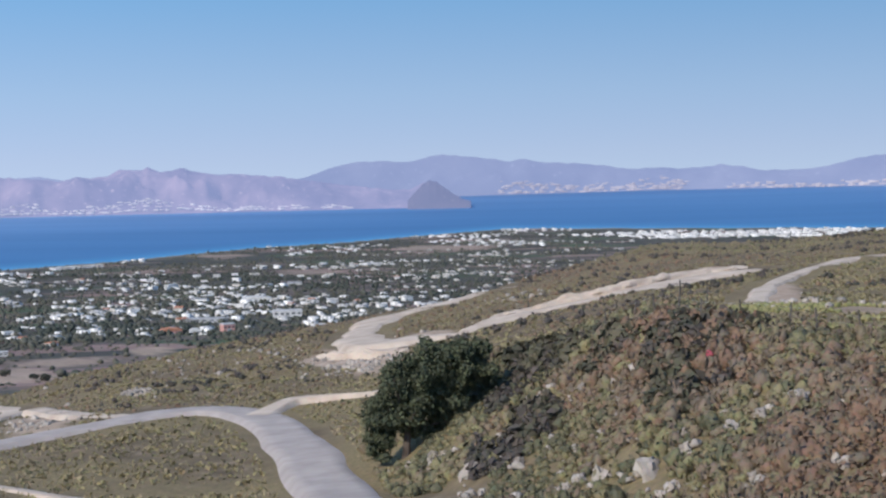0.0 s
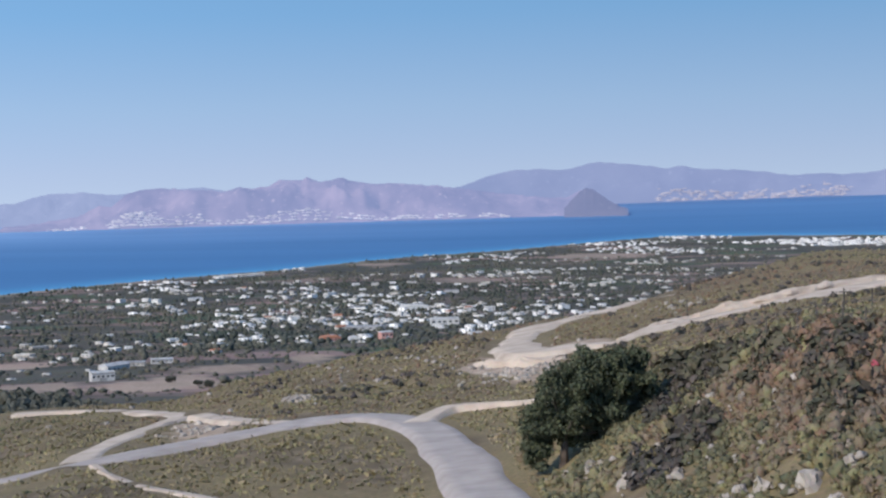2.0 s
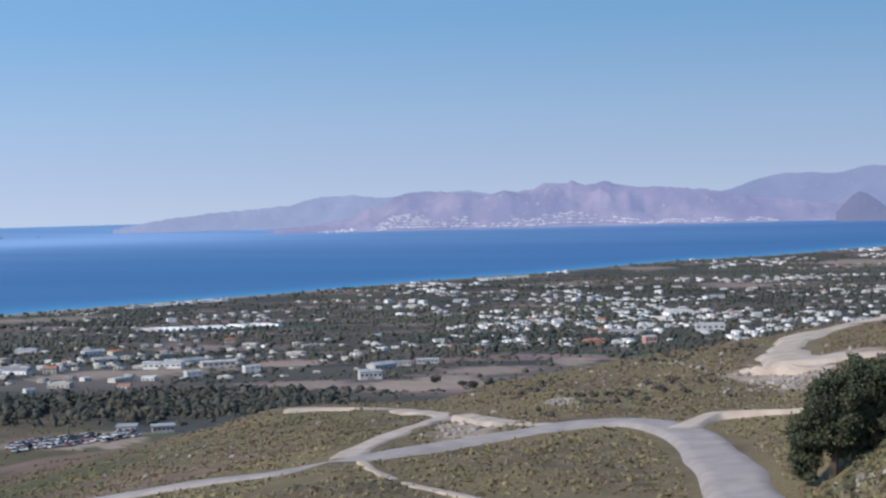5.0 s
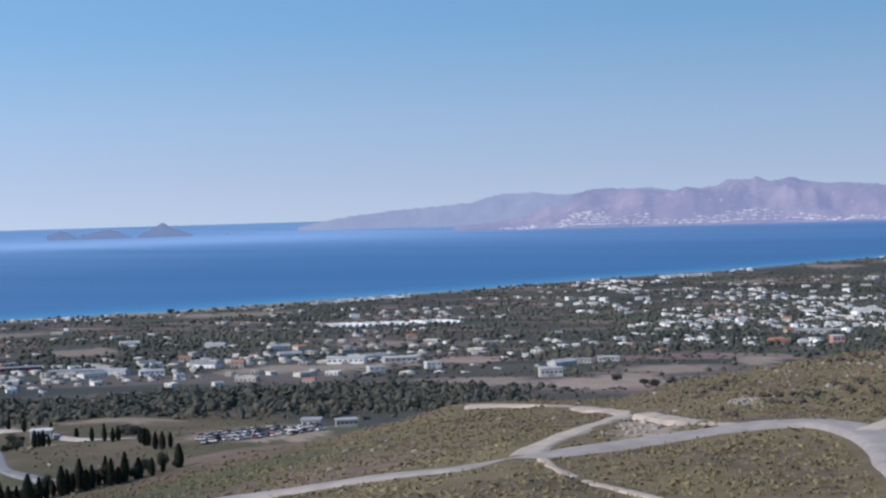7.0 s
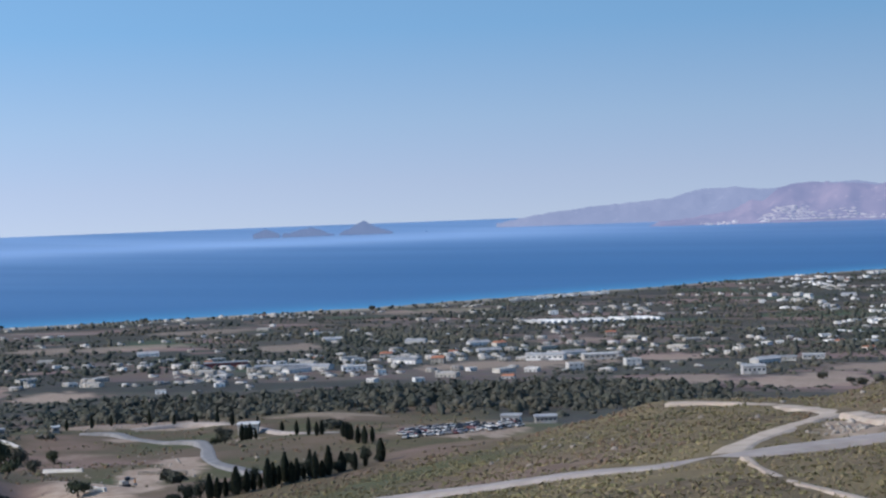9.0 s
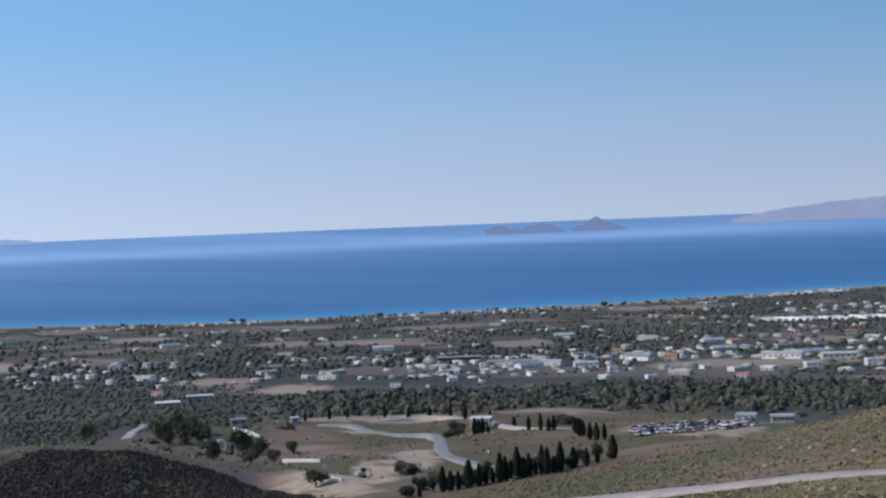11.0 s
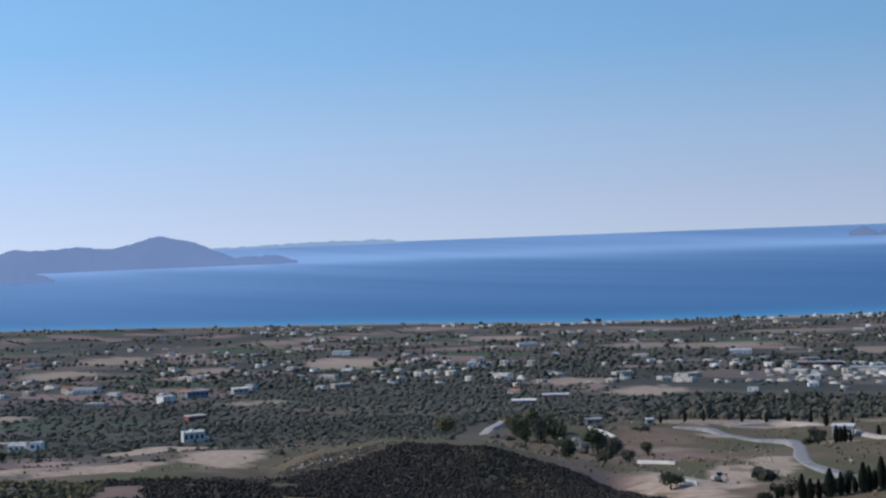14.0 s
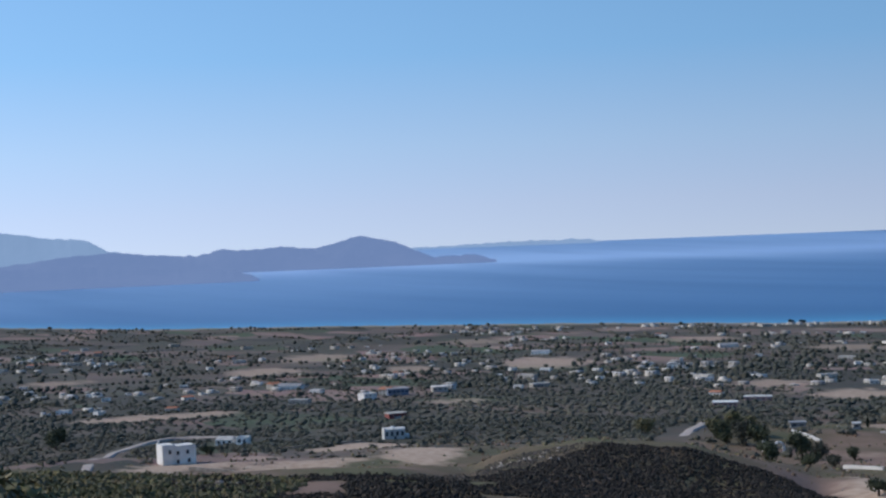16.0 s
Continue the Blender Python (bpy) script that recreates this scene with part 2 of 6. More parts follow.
def ground_material():
    m, n, l, b = material("ground")
    co = n.new("ShaderNodeTexCoord").outputs["Object"]

    def zone(name):
        a = n.new("ShaderNodeAttribute")
        a.attribute_name = name
        return a.outputs["Fac"]
    # hillside: dry grass, low scrub and bare earth
    n1, n2, n3 = noise_node(n, l, 0.045, 6, co), noise_node(n, l, 0.5, 5, co), noise_node(n, l, 3.0, 4, co)
    scrub = ramp(n, [(0.3, (0.105, 0.082, 0.050)), (0.48, (0.148, 0.118, 0.067)), (0.62, (0.195, 0.155, 0.090)), (0.75, (0.30, 0.235, 0.16))])
    l.new(n2.outputs["Fac"], scrub.inputs["Fac"])
    green = ramp(n, [(0.3, (0.154, 0.126, 0.060)), (0.7, (0.252, 0.206, 0.102))])
    l.new(n3.outputs["Fac"], green.inputs["Fac"])
    hill = mix(n, l, scrub.outputs["Color"], green.outputs["Color"], mapped(n, l, 0.4, 0.62, n1.outputs["Fac"]))
    hill = mix(n, l, hill, n3.outputs["Color"], 0.18, "OVERLAY")
    # green-brown grass, its tone lowered for the shaded sides seen towards the sun
    shaded_turf = ramp(n, [(0.3, (0.080, 0.068, 0.044)), (0.7, (0.150, 0.122, 0.078))])
    l.new(n2.outputs["Fac"], shaded_turf.inputs["Fac"])
    n6 = noise_node(n, l, 0.028, 5, co)
    patch = ramp(n, [(0.36, (0.092, 0.108, 0.042)), (0.5, (0.140, 0.112, 0.062)), (0.64, (0.27, 0.185, 0.135))])
    l.new(n6.outputs["Fac"], patch.inputs["Fac"])
    meadow = mix(n, l, shaded_turf.outputs["Color"], patch.outputs["Color"], 0.7)
    hill = mix(n, l, hill, meadow, zone("shaded_turf"))
    # plain: a patchwork of small fields
    bend = n.new("ShaderNodeMapping")
    bend.inputs["Rotation"].default_value = (0, 0, 0.5)
    bend.inputs["Scale"].default_value = (0.62, 1.35, 0.0)
    l.new(co, bend.inputs["Vector"])
    cells = noise_node(n, l, 0.017, 0, bend.outputs["Vector"], "ShaderNodeTexVoronoi")
    cells.distance = "MANHATTAN"
    tone = n.new("ShaderNodeSeparateColor")
    l.new(cells.outputs["Color"], tone.inputs["Color"])
    field = ramp(n, [(0.0, (0.068, 0.070, 0.054)), (0.22, (0.092, 0.090, 0.066)), (0.38, (0.150, 0.125, 0.098)), (0.52, (0.100, 0.096, 0.070)),
                     (0.66, (0.26, 0.185, 0.145)), (0.78, (0.16, 0.13, 0.098)), (0.86, (0.078, 0.110, 0.058)), (0.96, (0.29, 0.22, 0.165))])
    field.color_ramp.interpolation = "CONSTANT"
    l.new(tone.outputs["Red"], field.inputs["Fac"])
    n4, n5 = noise_node(n, l, 0.006, 4, co), noise_node(n, l, 0.12, 5, co)
    fields = mix(n, l, field.outputs["Color"], (0.075, 0.076, 0.058), mapped(n, l, 0.52, 0.68, n4.outputs["Fac"]))
    fields = mix(n, l, fields, n5.outputs["Color"], 0.3, "OVERLAY")
    col = mix(n, l, hill, fields, zone("plain"))
    # darker ground wherever the trees stand thick
    grove_floor = ramp(n, [(0.35, (0.052, 0.052, 0.036)), (0.65, (0.092, 0.084, 0.060))])
    l.new(n5.outputs["Fac"], grove_floor.inputs["Fac"])
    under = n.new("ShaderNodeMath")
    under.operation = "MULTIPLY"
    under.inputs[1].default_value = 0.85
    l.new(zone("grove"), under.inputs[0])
    col = mix(n, l, col, grove_floor.outputs["Color"], under.outputs[0])
    # bare cut earth and the sandy shore
    earth = ramp(n, [(0.3, (0.32, 0.22, 0.155)), (0.7, (0.47, 0.36, 0.27))])
    l.new(n2.outputs["Fac"], earth.inputs["Fac"])
    col = mix(n, l, col, (0.98, 0.91, 0.97), 1.0, "MULTIPLY")
    col = mix(n, l, col, earth.outputs["Color"], zone("bare"))
    col = mix(n, l, col, (0.36, 0.31, 0.235), zone("sand"))
    l.new(col, b.inputs["Base Color"])
    b.inputs["Roughness"].default_value = 0.95
    b.inputs["Specular IOR Level"].default_value = 0.15
    bump(n, l, b, n3.outputs["Fac"], 0.5, 0.15)
    return m


def sea_material():
    m, n, l, b = material("sea_water")
    co = n.new("ShaderNodeTexCoord").outputs["Object"]
    long = n.new("ShaderNodeMapping")
    long.inputs["Rotation"].default_value = (0, 0, radians(-42))
    long.inputs["Scale"].default_value = (0.25, 1.6, 1)
    l.new(co, long.inputs["Vector"])
    streak = noise_node(n, l, 0.0022, 5, long.outputs["Vector"])
    c = ramp(n, [(0.3, (0.040, 0.132, 0.278)), (0.7, (0.056, 0.162, 0.325))])
    l.new(streak.outputs["Fac"], c.inputs["Fac"])
    a = n.new("ShaderNodeAttribute")
    a.attribute_name = "shallow"
    col = mix(n, l, c.outputs["Color"], (0.075, 0.31, 0.50), a.outputs["Fac"])
    # far haze and sun-side glitter mixed into the colour, along with still-water streaks
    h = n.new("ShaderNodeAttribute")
    h.attribute_name = "haze_and_calm"
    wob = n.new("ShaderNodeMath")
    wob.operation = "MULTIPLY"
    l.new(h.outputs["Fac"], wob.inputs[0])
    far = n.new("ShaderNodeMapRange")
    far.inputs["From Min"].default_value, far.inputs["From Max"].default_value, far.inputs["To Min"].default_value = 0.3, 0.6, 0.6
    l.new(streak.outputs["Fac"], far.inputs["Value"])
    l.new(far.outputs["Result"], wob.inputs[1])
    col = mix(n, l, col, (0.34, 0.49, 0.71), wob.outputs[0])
    l.new(col, b.inputs["Base Color"])
    b.inputs["Roughness"].default_value = 0.5
    b.inputs["Specular IOR Level"].default_value = 0.3
    return m


def mountain_material(name, low, high, speck, air, strength):
    m, n, l, b = material(name)
    co = n.new("ShaderNodeTexCoord").outputs["Object"]
    big = noise_node(n, l, 0.006, 8, co)
    c = ramp(n, [(0.35, low), (0.65, high)])
    l.new(big.outputs["Fac"], c.inputs["Fac"])
    fine = noise_node(n, l, 0.05, 6, co)
    col = mix(n, l, c.outputs["Color"], speck, mapped(n, l, 0.62, 0.75, fine.outputs["Fac"]))
    l.new(col, b.inputs["Base Color"])
    b.inputs["Roughness"].default_value = 1.0
    b.inputs["Specular IOR Level"].default_value = 0.0
    # bluish emission stands in for the haze before this distant backdrop
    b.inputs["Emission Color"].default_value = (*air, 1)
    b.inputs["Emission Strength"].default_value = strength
    return m


GROUND = ground_material()
SEA = sea_material()
# haze of distance is put into each range's colour as a bluish glow
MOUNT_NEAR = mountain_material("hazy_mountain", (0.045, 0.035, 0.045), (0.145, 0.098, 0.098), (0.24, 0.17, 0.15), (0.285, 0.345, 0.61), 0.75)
MOUNT_FAR = mountain_material("hazy_far_mountain", (0.04, 0.045, 0.06), (0.07, 0.07, 0.08), (0.10, 0.10, 0.11), (0.325, 0.40, 0.69), 0.66)
MOUNT_PALE = mountain_material("haze_paled_mountain", (0.04, 0.042, 0.055), (0.07, 0.066, 0.075), (0.10, 0.095, 0.10), (0.345, 0.425, 0.69), 0.76)
MOUNT_BLUE = mountain_material("haze_blue_mountain", (0.03, 0.04, 0.06), (0.05, 0.06, 0.08), (0.06, 0.07, 0.09), (0.30, 0.46, 0.74), 0.86)
MOUNT_DARK = mountain_material("hazy_island_rock", (0.012, 0.013, 0.016), (0.030, 0.028, 0.030), (0.038, 0.034, 0.036), (0.175, 0.27, 0.52), 1.05)
MOUNT_ISLET = mountain_material("hazy_islet_rock", (0.012, 0.013, 0.016), (0.026, 0.026, 0.028), (0.032, 0.031, 0.033), (0.18, 0.26, 0.475), 0.96)
MOUNT_HEAD = mountain_material("hazy_headland_rock", (0.04, 0.035, 0.045), (0.08, 0.06, 0.065), (0.10, 0.08, 0.08), (0.24, 0.31, 0.56), 0.60)
# far town walls, glowing faintly to imitate the haze over them
HAZY_SAND = mountain_material("far_town_haze_glow", (0.20, 0.17, 0.16), (0.28, 0.24, 0.22), (0.30, 0.26, 0.24), (0.40, 0.43, 0.66), 0.52)
HAZY_WALL = mountain_material("far_walls_haze_glow", (0.30, 0.26, 0.25), (0.46, 0.41, 0.39), (0.52, 0.48, 0.45), (0.34, 0.41, 0.64), 0.5)
ASPHALT = plain_material("worn_concrete_road", (0.31, 0.255, 0.22), (0.43, 0.36, 0.31), 0.4, 0.9, 0.3, 0.03)
LANE = plain_material("grey_asphalt_lane", (0.19, 0.175, 0.165), (0.30, 0.275, 0.255), 0.4, 0.9, 0.3, 0.03)
GRAVEL = plain_material("sandy_track", (0.39, 0.295, 0.22), (0.57, 0.455, 0.35), 0.35, 0.95, 0.6, 0.08)
WHITE = plain_material("white_render", (0.56, 0.525, 0.48), (0.76, 0.72, 0.66), 0.25, 0.85, 0.1, 0.01, random_=0.36)
CREAM = plain_material("cream_render", (0.34, 0.305, 0.26), (0.54, 0.49, 0.42), 0.25, 0.85, 0.1, 0.01, random_=0.32)
ROOF = plain_material("flat_roof", (0.42, 0.39, 0.36), (0.68, 0.64, 0.59), 0.3, 0.9, 0.2, 0.02, random_=0.2)
TILE = plain_material("clay_tile_roof", (0.30, 0.12, 0.07), (0.42, 0.19, 0.11), 0.5, 0.9, 0.4, 0.03, random_=0.2)
GREY = plain_material("grey_sheet_metal", (0.25, 0.24, 0.23), (0.40, 0.385, 0.37), 0.2, 0.6, 0.1, 0.01, random_=0.25)
GLASS = plain_material("dark_window", (0.025, 0.03, 0.04), (0.05, 0.06, 0.075), 0.5, 0.2, 0, 0)
BARK = plain_material("bark", (0.06, 0.045, 0.035), (0.13, 0.10, 0.08), 2.0, 0.95, 0.6, 0.05)
ROCK = plain_material("pale_limestone", (0.23, 0.19, 0.155), (0.42, 0.365, 0.305), 0.8, 0.95, 0.6, 0.08, random_=0.2)
POST = plain_material("weathered_post", (0.05, 0.042, 0.035), (0.12, 0.10, 0.085), 3.0, 0.9, 0.4, 0.02)
PINE = leaf_material("pine_needles", [(0.044, 0.056, 0.031), (0.068, 0.080, 0.041), (0.104, 0.114, 0.056), (0.056, 0.066, 0.038)], 0.2)
CYPRESS = leaf_material("cypress_foliage", [(0.022, 0.030, 0.020), (0.034, 0.042, 0.026), (0.048, 0.056, 0.034)], 0.2)
SCRUB = leaf_material("scrub_leaves", [(0.094, 0.094, 0.052), (0.140, 0.133, 0.066), (0.200, 0.182, 0.084), (0.154, 0.134, 0.074), (0.175, 0.134, 0.083),
                                       (0.134, 0.112, 0.074), (0.200, 0.132, 0.076), (0.165, 0.108, 0.066), (0.122, 0.110, 0.072)], 0.3)
HEATHER = leaf_material("grey_heather", [(0.060, 0.054, 0.042), (0.078, 0.066, 0.052), (0.050, 0.052, 0.036), (0.092, 0.078, 0.058)], 0.3)
DUSKY = leaf_material("grey_green_shrub_leaves", [(0.060, 0.060, 0.036), (0.078, 0.075, 0.044), (0.100, 0.092, 0.052), (0.070, 0.061, 0.046)], 0.3)
LAWN = leaf_material("short_green_grass", [(0.20, 0.20, 0.075), (0.26, 0.24, 0.095), (0.16, 0.165, 0.06)], 0.3)
MAQUIS = leaf_material("dark_maquis_leaves", [(0.026, 0.023, 0.017), (0.036, 0.030, 0.022), (0.022, 0.022, 0.016), (0.046, 0.037, 0.027)], 0.3)
GRASS = leaf_material("dry_grass", [(0.255, 0.222, 0.100), (0.205, 0.186, 0.082), (0.285, 0.235, 0.125), (0.220, 0.184, 0.098), (0.184, 0.174, 0.075)], 0.4)
GREENBUSH = leaf_material("green_shrub_leaves", [(0.10, 0.105, 0.048), (0.17, 0.16, 0.065), (0.075, 0.082, 0.040), (0.22, 0.185, 0.085), (0.12, 0.12, 0.068)], 0.3)
ORCHARD = leaf_material("olive_and_orchard_leaves", [(0.050, 0.058, 0.042), (0.066, 0.072, 0.050), (0.086, 0.088, 0.062), (0.108, 0.104, 0.072), (0.072, 0.076, 0.050)], 0.3)
RED = plain_material("faded_red_cloth", (0.34, 0.05, 0.07), (0.46, 0.10, 0.12), 3.0, 0.8, 0.2, 0.02)
RUST = plain_material("dull_red_paint", (0.22, 0.06, 0.05), (0.32, 0.10, 0.08), 1.0, 0.5, 0.1, 0.01)
BLACK = plain_material("dark_rubber", (0.02, 0.02, 0.022), (0.04, 0.04, 0.042), 1.0, 0.7, 0.1, 0.01)
BLUE = plain_material("blue_grey_cladding", (0.12, 0.15, 0.21), (0.18, 0.22, 0.29), 0.2, 0.7, 0.1, 0.01)
ORANGE = plain_material("worn_orange_paint", (0.45, 0.16, 0.04), (0.55, 0.24, 0.07), 1.0, 0.6, 0.1, 0.01)
PINK = plain_material("pink_render", (0.48, 0.24, 0.20), (0.60, 0.34, 0.28), 0.3, 0.85, 0.1, 0.01)

# ---------------------------------------------------------------- building helpers


def mesh_of(name, verts, faces, mat, smooth=False):
    me = bpy.data.meshes.new(name)
    me.from_pydata(verts, [], faces)
    me.materials.append(mat)
    if smooth:
        me.polygons.foreach_set("use_smooth", [True] * len(me.polygons))
    me.update()
    return me


def part(name, bm, mat, parent=None, label=""):
    """One mesh object out of a bmesh (or a ready mesh), under a thing or a part."""
    if isinstance(bm, bpy.types.Mesh):
        me = bm
    else:
        me = bpy.data.meshes.new(name)
        bm.to_mesh(me)
        bm.free()
        me.materials.append(mat)
    ob = new(name, me)
    if parent is not None:
        ob.parent = parent
    return tagged(ob, label)


def box_bm(x0, x1, y0, y1, z0, z1, bevel=0.0, bm=None):
    bm = bm or bmesh.new()
    made = bmesh.ops.create_cube(bm, size=1)["verts"]
    for v in made:
        v.co = Vector(((x0 + x1) / 2 + v.co.x * (x1 - x0), (y0 + y1) / 2 + v.co.y * (y1 - y0), (z0 + z1) / 2 + v.co.z * (z1 - z0)))
    if bevel:
        edges = {e for v in made for e in v.link_edges}
        bmesh.ops.bevel(bm, geom=list(edges), offset=bevel, segments=1, affect="EDGES")
    return bm


def grid_faces(rows, cols):
    i = np.arange((rows - 1) * (cols - 1))
    a = (i // (cols - 1)) * cols + i % (cols - 1)
    return np.stack([a, a + 1, a + cols + 1, a + cols], 1).tolist()


def ridge_steps(line, n):
    a = np.linspace(line[0][0], line[-1][0], n)
    line = sorted(line)
    return a, np.interp(a, [p[0] for p in line], [p[1] for p in line])


# ---------------------------------------------------------------- sea, land, mountains
AZ = np.concatenate([np.arange(-180, -24, 4.0), np.arange(-24, 84, 0.34), np.arange(84, 181, 4.0)])
RINGS = np.concatenate([[0.0, 4, 10, 18, 26, 34], np.geomspace(42, 420, 270), np.geomspace(424, 3500, 150)])


def bare_patch(az, r):
    """Earth cuttings and dug ground, 0 to 1, by patches (degrees, metres, half widths, strength)."""
    x, y = -r * np.sin(np.radians(az)), r * np.cos(np.radians(az))
    wob = 0.5 * rough(x, y, 4.0, 7) + 0.35 * rough(x, y, 1.6, 8)
    total = np.zeros_like(x)
    for pa, pr, wa, wr, s in BARE:
        d = ((az - pa) / wa) ** 2 + ((r - pr) / wr) ** 2
        total = np.maximum(total, s * np.clip((1.15 - d + wob) * 2.2, 0, 1))
    return total


BARE = [(2.9, 188, 1.3, 14, 1.0), (4.4, 196, 1.0, 9, 0.9), (2.8, 172, 0.7, 6, 0.6), (-12.6, 150, 0.9, 30, 0.9), (-14.6, 131, 2.4, 8, 0.8), (-16.0, 118, 1.6, 4, 0.5), (15.1, 160, 1.5, 12, 0.75), (11.6, 184, 0.6, 4, 0.6),
        (-9.9, 236, 0.6, 5, 0.9), (-2.5, 199, 1.5, 5, 0.85), (-5.0, 203.5, 1.8, 6, 0.85), (-7.5, 210, 1.6, 6, 0.85), (1.2, 200, 1.4, 8, 0.8)]
# the valley: dug pit, cut faces, terraces and building plots
BARE += [(43.4, 262, 2.3, 38, 1.0), (41.6, 318, 1.2, 18, 1.0), (40.4, 335, 0.9, 24, 0.9), (40.7, 476, 1.9, 14, 0.85), (43.6, 476, 1.4, 9, 0.8), (42.3, 430, 0.8, 10, 0.8), (37.9, 406, 0.7, 12, 0.95),
         (44.1, 390, 1.2, 6, 0.4), (30.0, 385, 2.5, 20, 0.95), (28.3, 415, 1.6, 16, 0.85), (35.0, 470, 2.4, 8, 0.6)]
BARE += [(63.2, 478, 2.1, 22, 1.0), (61.0, 400, 1.5, 34, 1.0), (66.0, 388, 2.6, 16, 0.9), (65.3, 345, 2.4, 22, 0.55), (70.2, 404, 2.2, 14, 0.9), (69.1, 205, 1.0, 4, 0.9), (67.2, 440, 1.0, 10, 0.6), (72.6, 470, 0.9, 22, 0.5)]
# ploughed and fallow fields of the plain
BARE += [(0.0, 2480, 2.0, 90, 0.55), (8.3, 2400, 1.1, 60, 0.45), (11.0, 850, 0.9, 34, 0.75), (16.9, 676, 2.5, 44, 0.8), (14.2, 794, 1.7, 30, 0.6), (21.5, 709, 2.0, 44, 0.6), (21.9, 898, 1.4, 30, 0.55),
         (15.9, 723, 1.3, 40, 0.7), (27.9, 868, 3.6, 38, 0.7), (36.2, 1146, 1.3, 50, 0.55), (44.9, 782, 1.3, 34, 0.85), (47.8, 873, 1.6, 26, 0.7), (41.6, 690, 0.9, 20, 0.7), (45.2, 1259, 1.3, 40, 0.6)]
BARE += [(30.7, 1618, 2.2, 50, 0.5), (56.3, 1158, 1.7, 70, 0.75), (61.4, 1148, 1.1, 36, 0.65), (59.6, 802, 1.2, 18, 0.6), (42.5, 1240, 2.6, 30, 0.6), (70.9, 785, 3.0, 26, 0.8), (67.0, 1190, 1.4, 42, 0.75),
         (64.9, 1340, 1.4, 56, 0.65), (58.7, 1504, 1.3, 44, 0.5), (74.5, 1188, 1.5, 28, 0.5), (50.6, 1425, 1.5, 40, 0.55), (39.5, 1420, 2.0, 36, 0.5), (25.0, 1120, 1.3, 22, 0.4), (5.0, 1900, 1.4, 60, 0.4)]


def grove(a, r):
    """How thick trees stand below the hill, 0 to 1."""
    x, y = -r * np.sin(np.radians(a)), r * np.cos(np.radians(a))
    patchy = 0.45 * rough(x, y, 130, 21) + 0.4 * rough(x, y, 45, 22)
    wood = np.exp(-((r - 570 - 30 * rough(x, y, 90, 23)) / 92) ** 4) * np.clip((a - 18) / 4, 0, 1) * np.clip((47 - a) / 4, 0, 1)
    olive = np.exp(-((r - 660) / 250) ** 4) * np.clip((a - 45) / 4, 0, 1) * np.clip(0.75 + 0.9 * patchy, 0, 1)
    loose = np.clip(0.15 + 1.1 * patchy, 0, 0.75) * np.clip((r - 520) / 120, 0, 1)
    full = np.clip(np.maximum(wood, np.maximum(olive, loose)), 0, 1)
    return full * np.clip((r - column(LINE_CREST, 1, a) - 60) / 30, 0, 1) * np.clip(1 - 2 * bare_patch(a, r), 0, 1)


aa, rr = np.meshgrid(AZ, RINGS)
zz = land_z(aa, rr)
bare = bare_patch(aa, rr)
xx, yy = -rr * np.sin(np.radians(aa)), rr * np.cos(np.radians(aa))
flat = np.stack([xx, yy, zz], -1).reshape(-1, 3)
me = mesh_of("ground", flat.tolist(), grid_faces(len(RINGS), len(AZ)), GROUND, True)
crest_r = column(LINE_CREST, 1, aa)
coast = column(SHORE, 1, aa)
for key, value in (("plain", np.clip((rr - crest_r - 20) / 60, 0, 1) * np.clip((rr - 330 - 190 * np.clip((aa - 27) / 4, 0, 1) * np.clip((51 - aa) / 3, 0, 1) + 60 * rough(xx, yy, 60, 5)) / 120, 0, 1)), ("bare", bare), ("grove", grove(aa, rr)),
                   # darkened grass grows leftwards, as the view turns to the sun's side
                   ("shaded_turf", np.clip((aa - 25 + 5 * rough(xx, yy, 25, 6)) / 9, 0, 1)),
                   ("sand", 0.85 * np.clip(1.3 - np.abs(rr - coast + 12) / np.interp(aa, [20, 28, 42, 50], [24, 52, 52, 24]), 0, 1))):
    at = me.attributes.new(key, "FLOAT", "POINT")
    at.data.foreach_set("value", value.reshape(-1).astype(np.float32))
ground = tagged(new("ground", me), "dry scrub hillside falling to a patchwork plain by the sea", "ground", kind="structure")

SEA_R = np.concatenate([np.linspace(1500, 2400, 60), np.linspace(2440, 4900, 80)])
SEA_A = np.concatenate([np.arange(-180, -30, 6.0), np.arange(-30, 92, 0.5), np.arange(92, 181, 4.0)])
aa, rr = np.meshgrid(SEA_A, SEA_R)
xx, yy = -rr * np.sin(np.radians(aa)), rr * np.cos(np.radians(aa))
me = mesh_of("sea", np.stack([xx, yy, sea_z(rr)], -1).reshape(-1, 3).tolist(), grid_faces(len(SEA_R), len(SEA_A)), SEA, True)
coast = column(SHORE, 1, aa)
# a pale streaky band, then painted haze growing with distance and towards the sun
haze_and_calm = 0.5 * np.exp(-((rr - 4120 - 110 * rough(xx, yy, 700, 9)) / 250) ** 2) * np.clip((aa - 17) / 12, 0, 1) + 0.5 * np.clip((rr - 2500) / 1900, 0, 1) ** 1.6 * np.clip((aa + 8) / 24, 0.25, 1) + 0.3 * np.clip((aa - 30) / 32, 0, 1) * np.clip((rr - 1700) / 1300, 0, 1)
for key, value in (("shallow", np.clip(1 - (rr - coast) / 260, 0, 1) ** 2), ("haze_and_calm", haze_and_calm)):
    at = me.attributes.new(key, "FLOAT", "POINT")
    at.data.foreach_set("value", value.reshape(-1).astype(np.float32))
sea = tagged(new("sea", me), "deep blue sea with pale slick streaks and haze painted in", "water", kind="structure")


SLOPES = {}


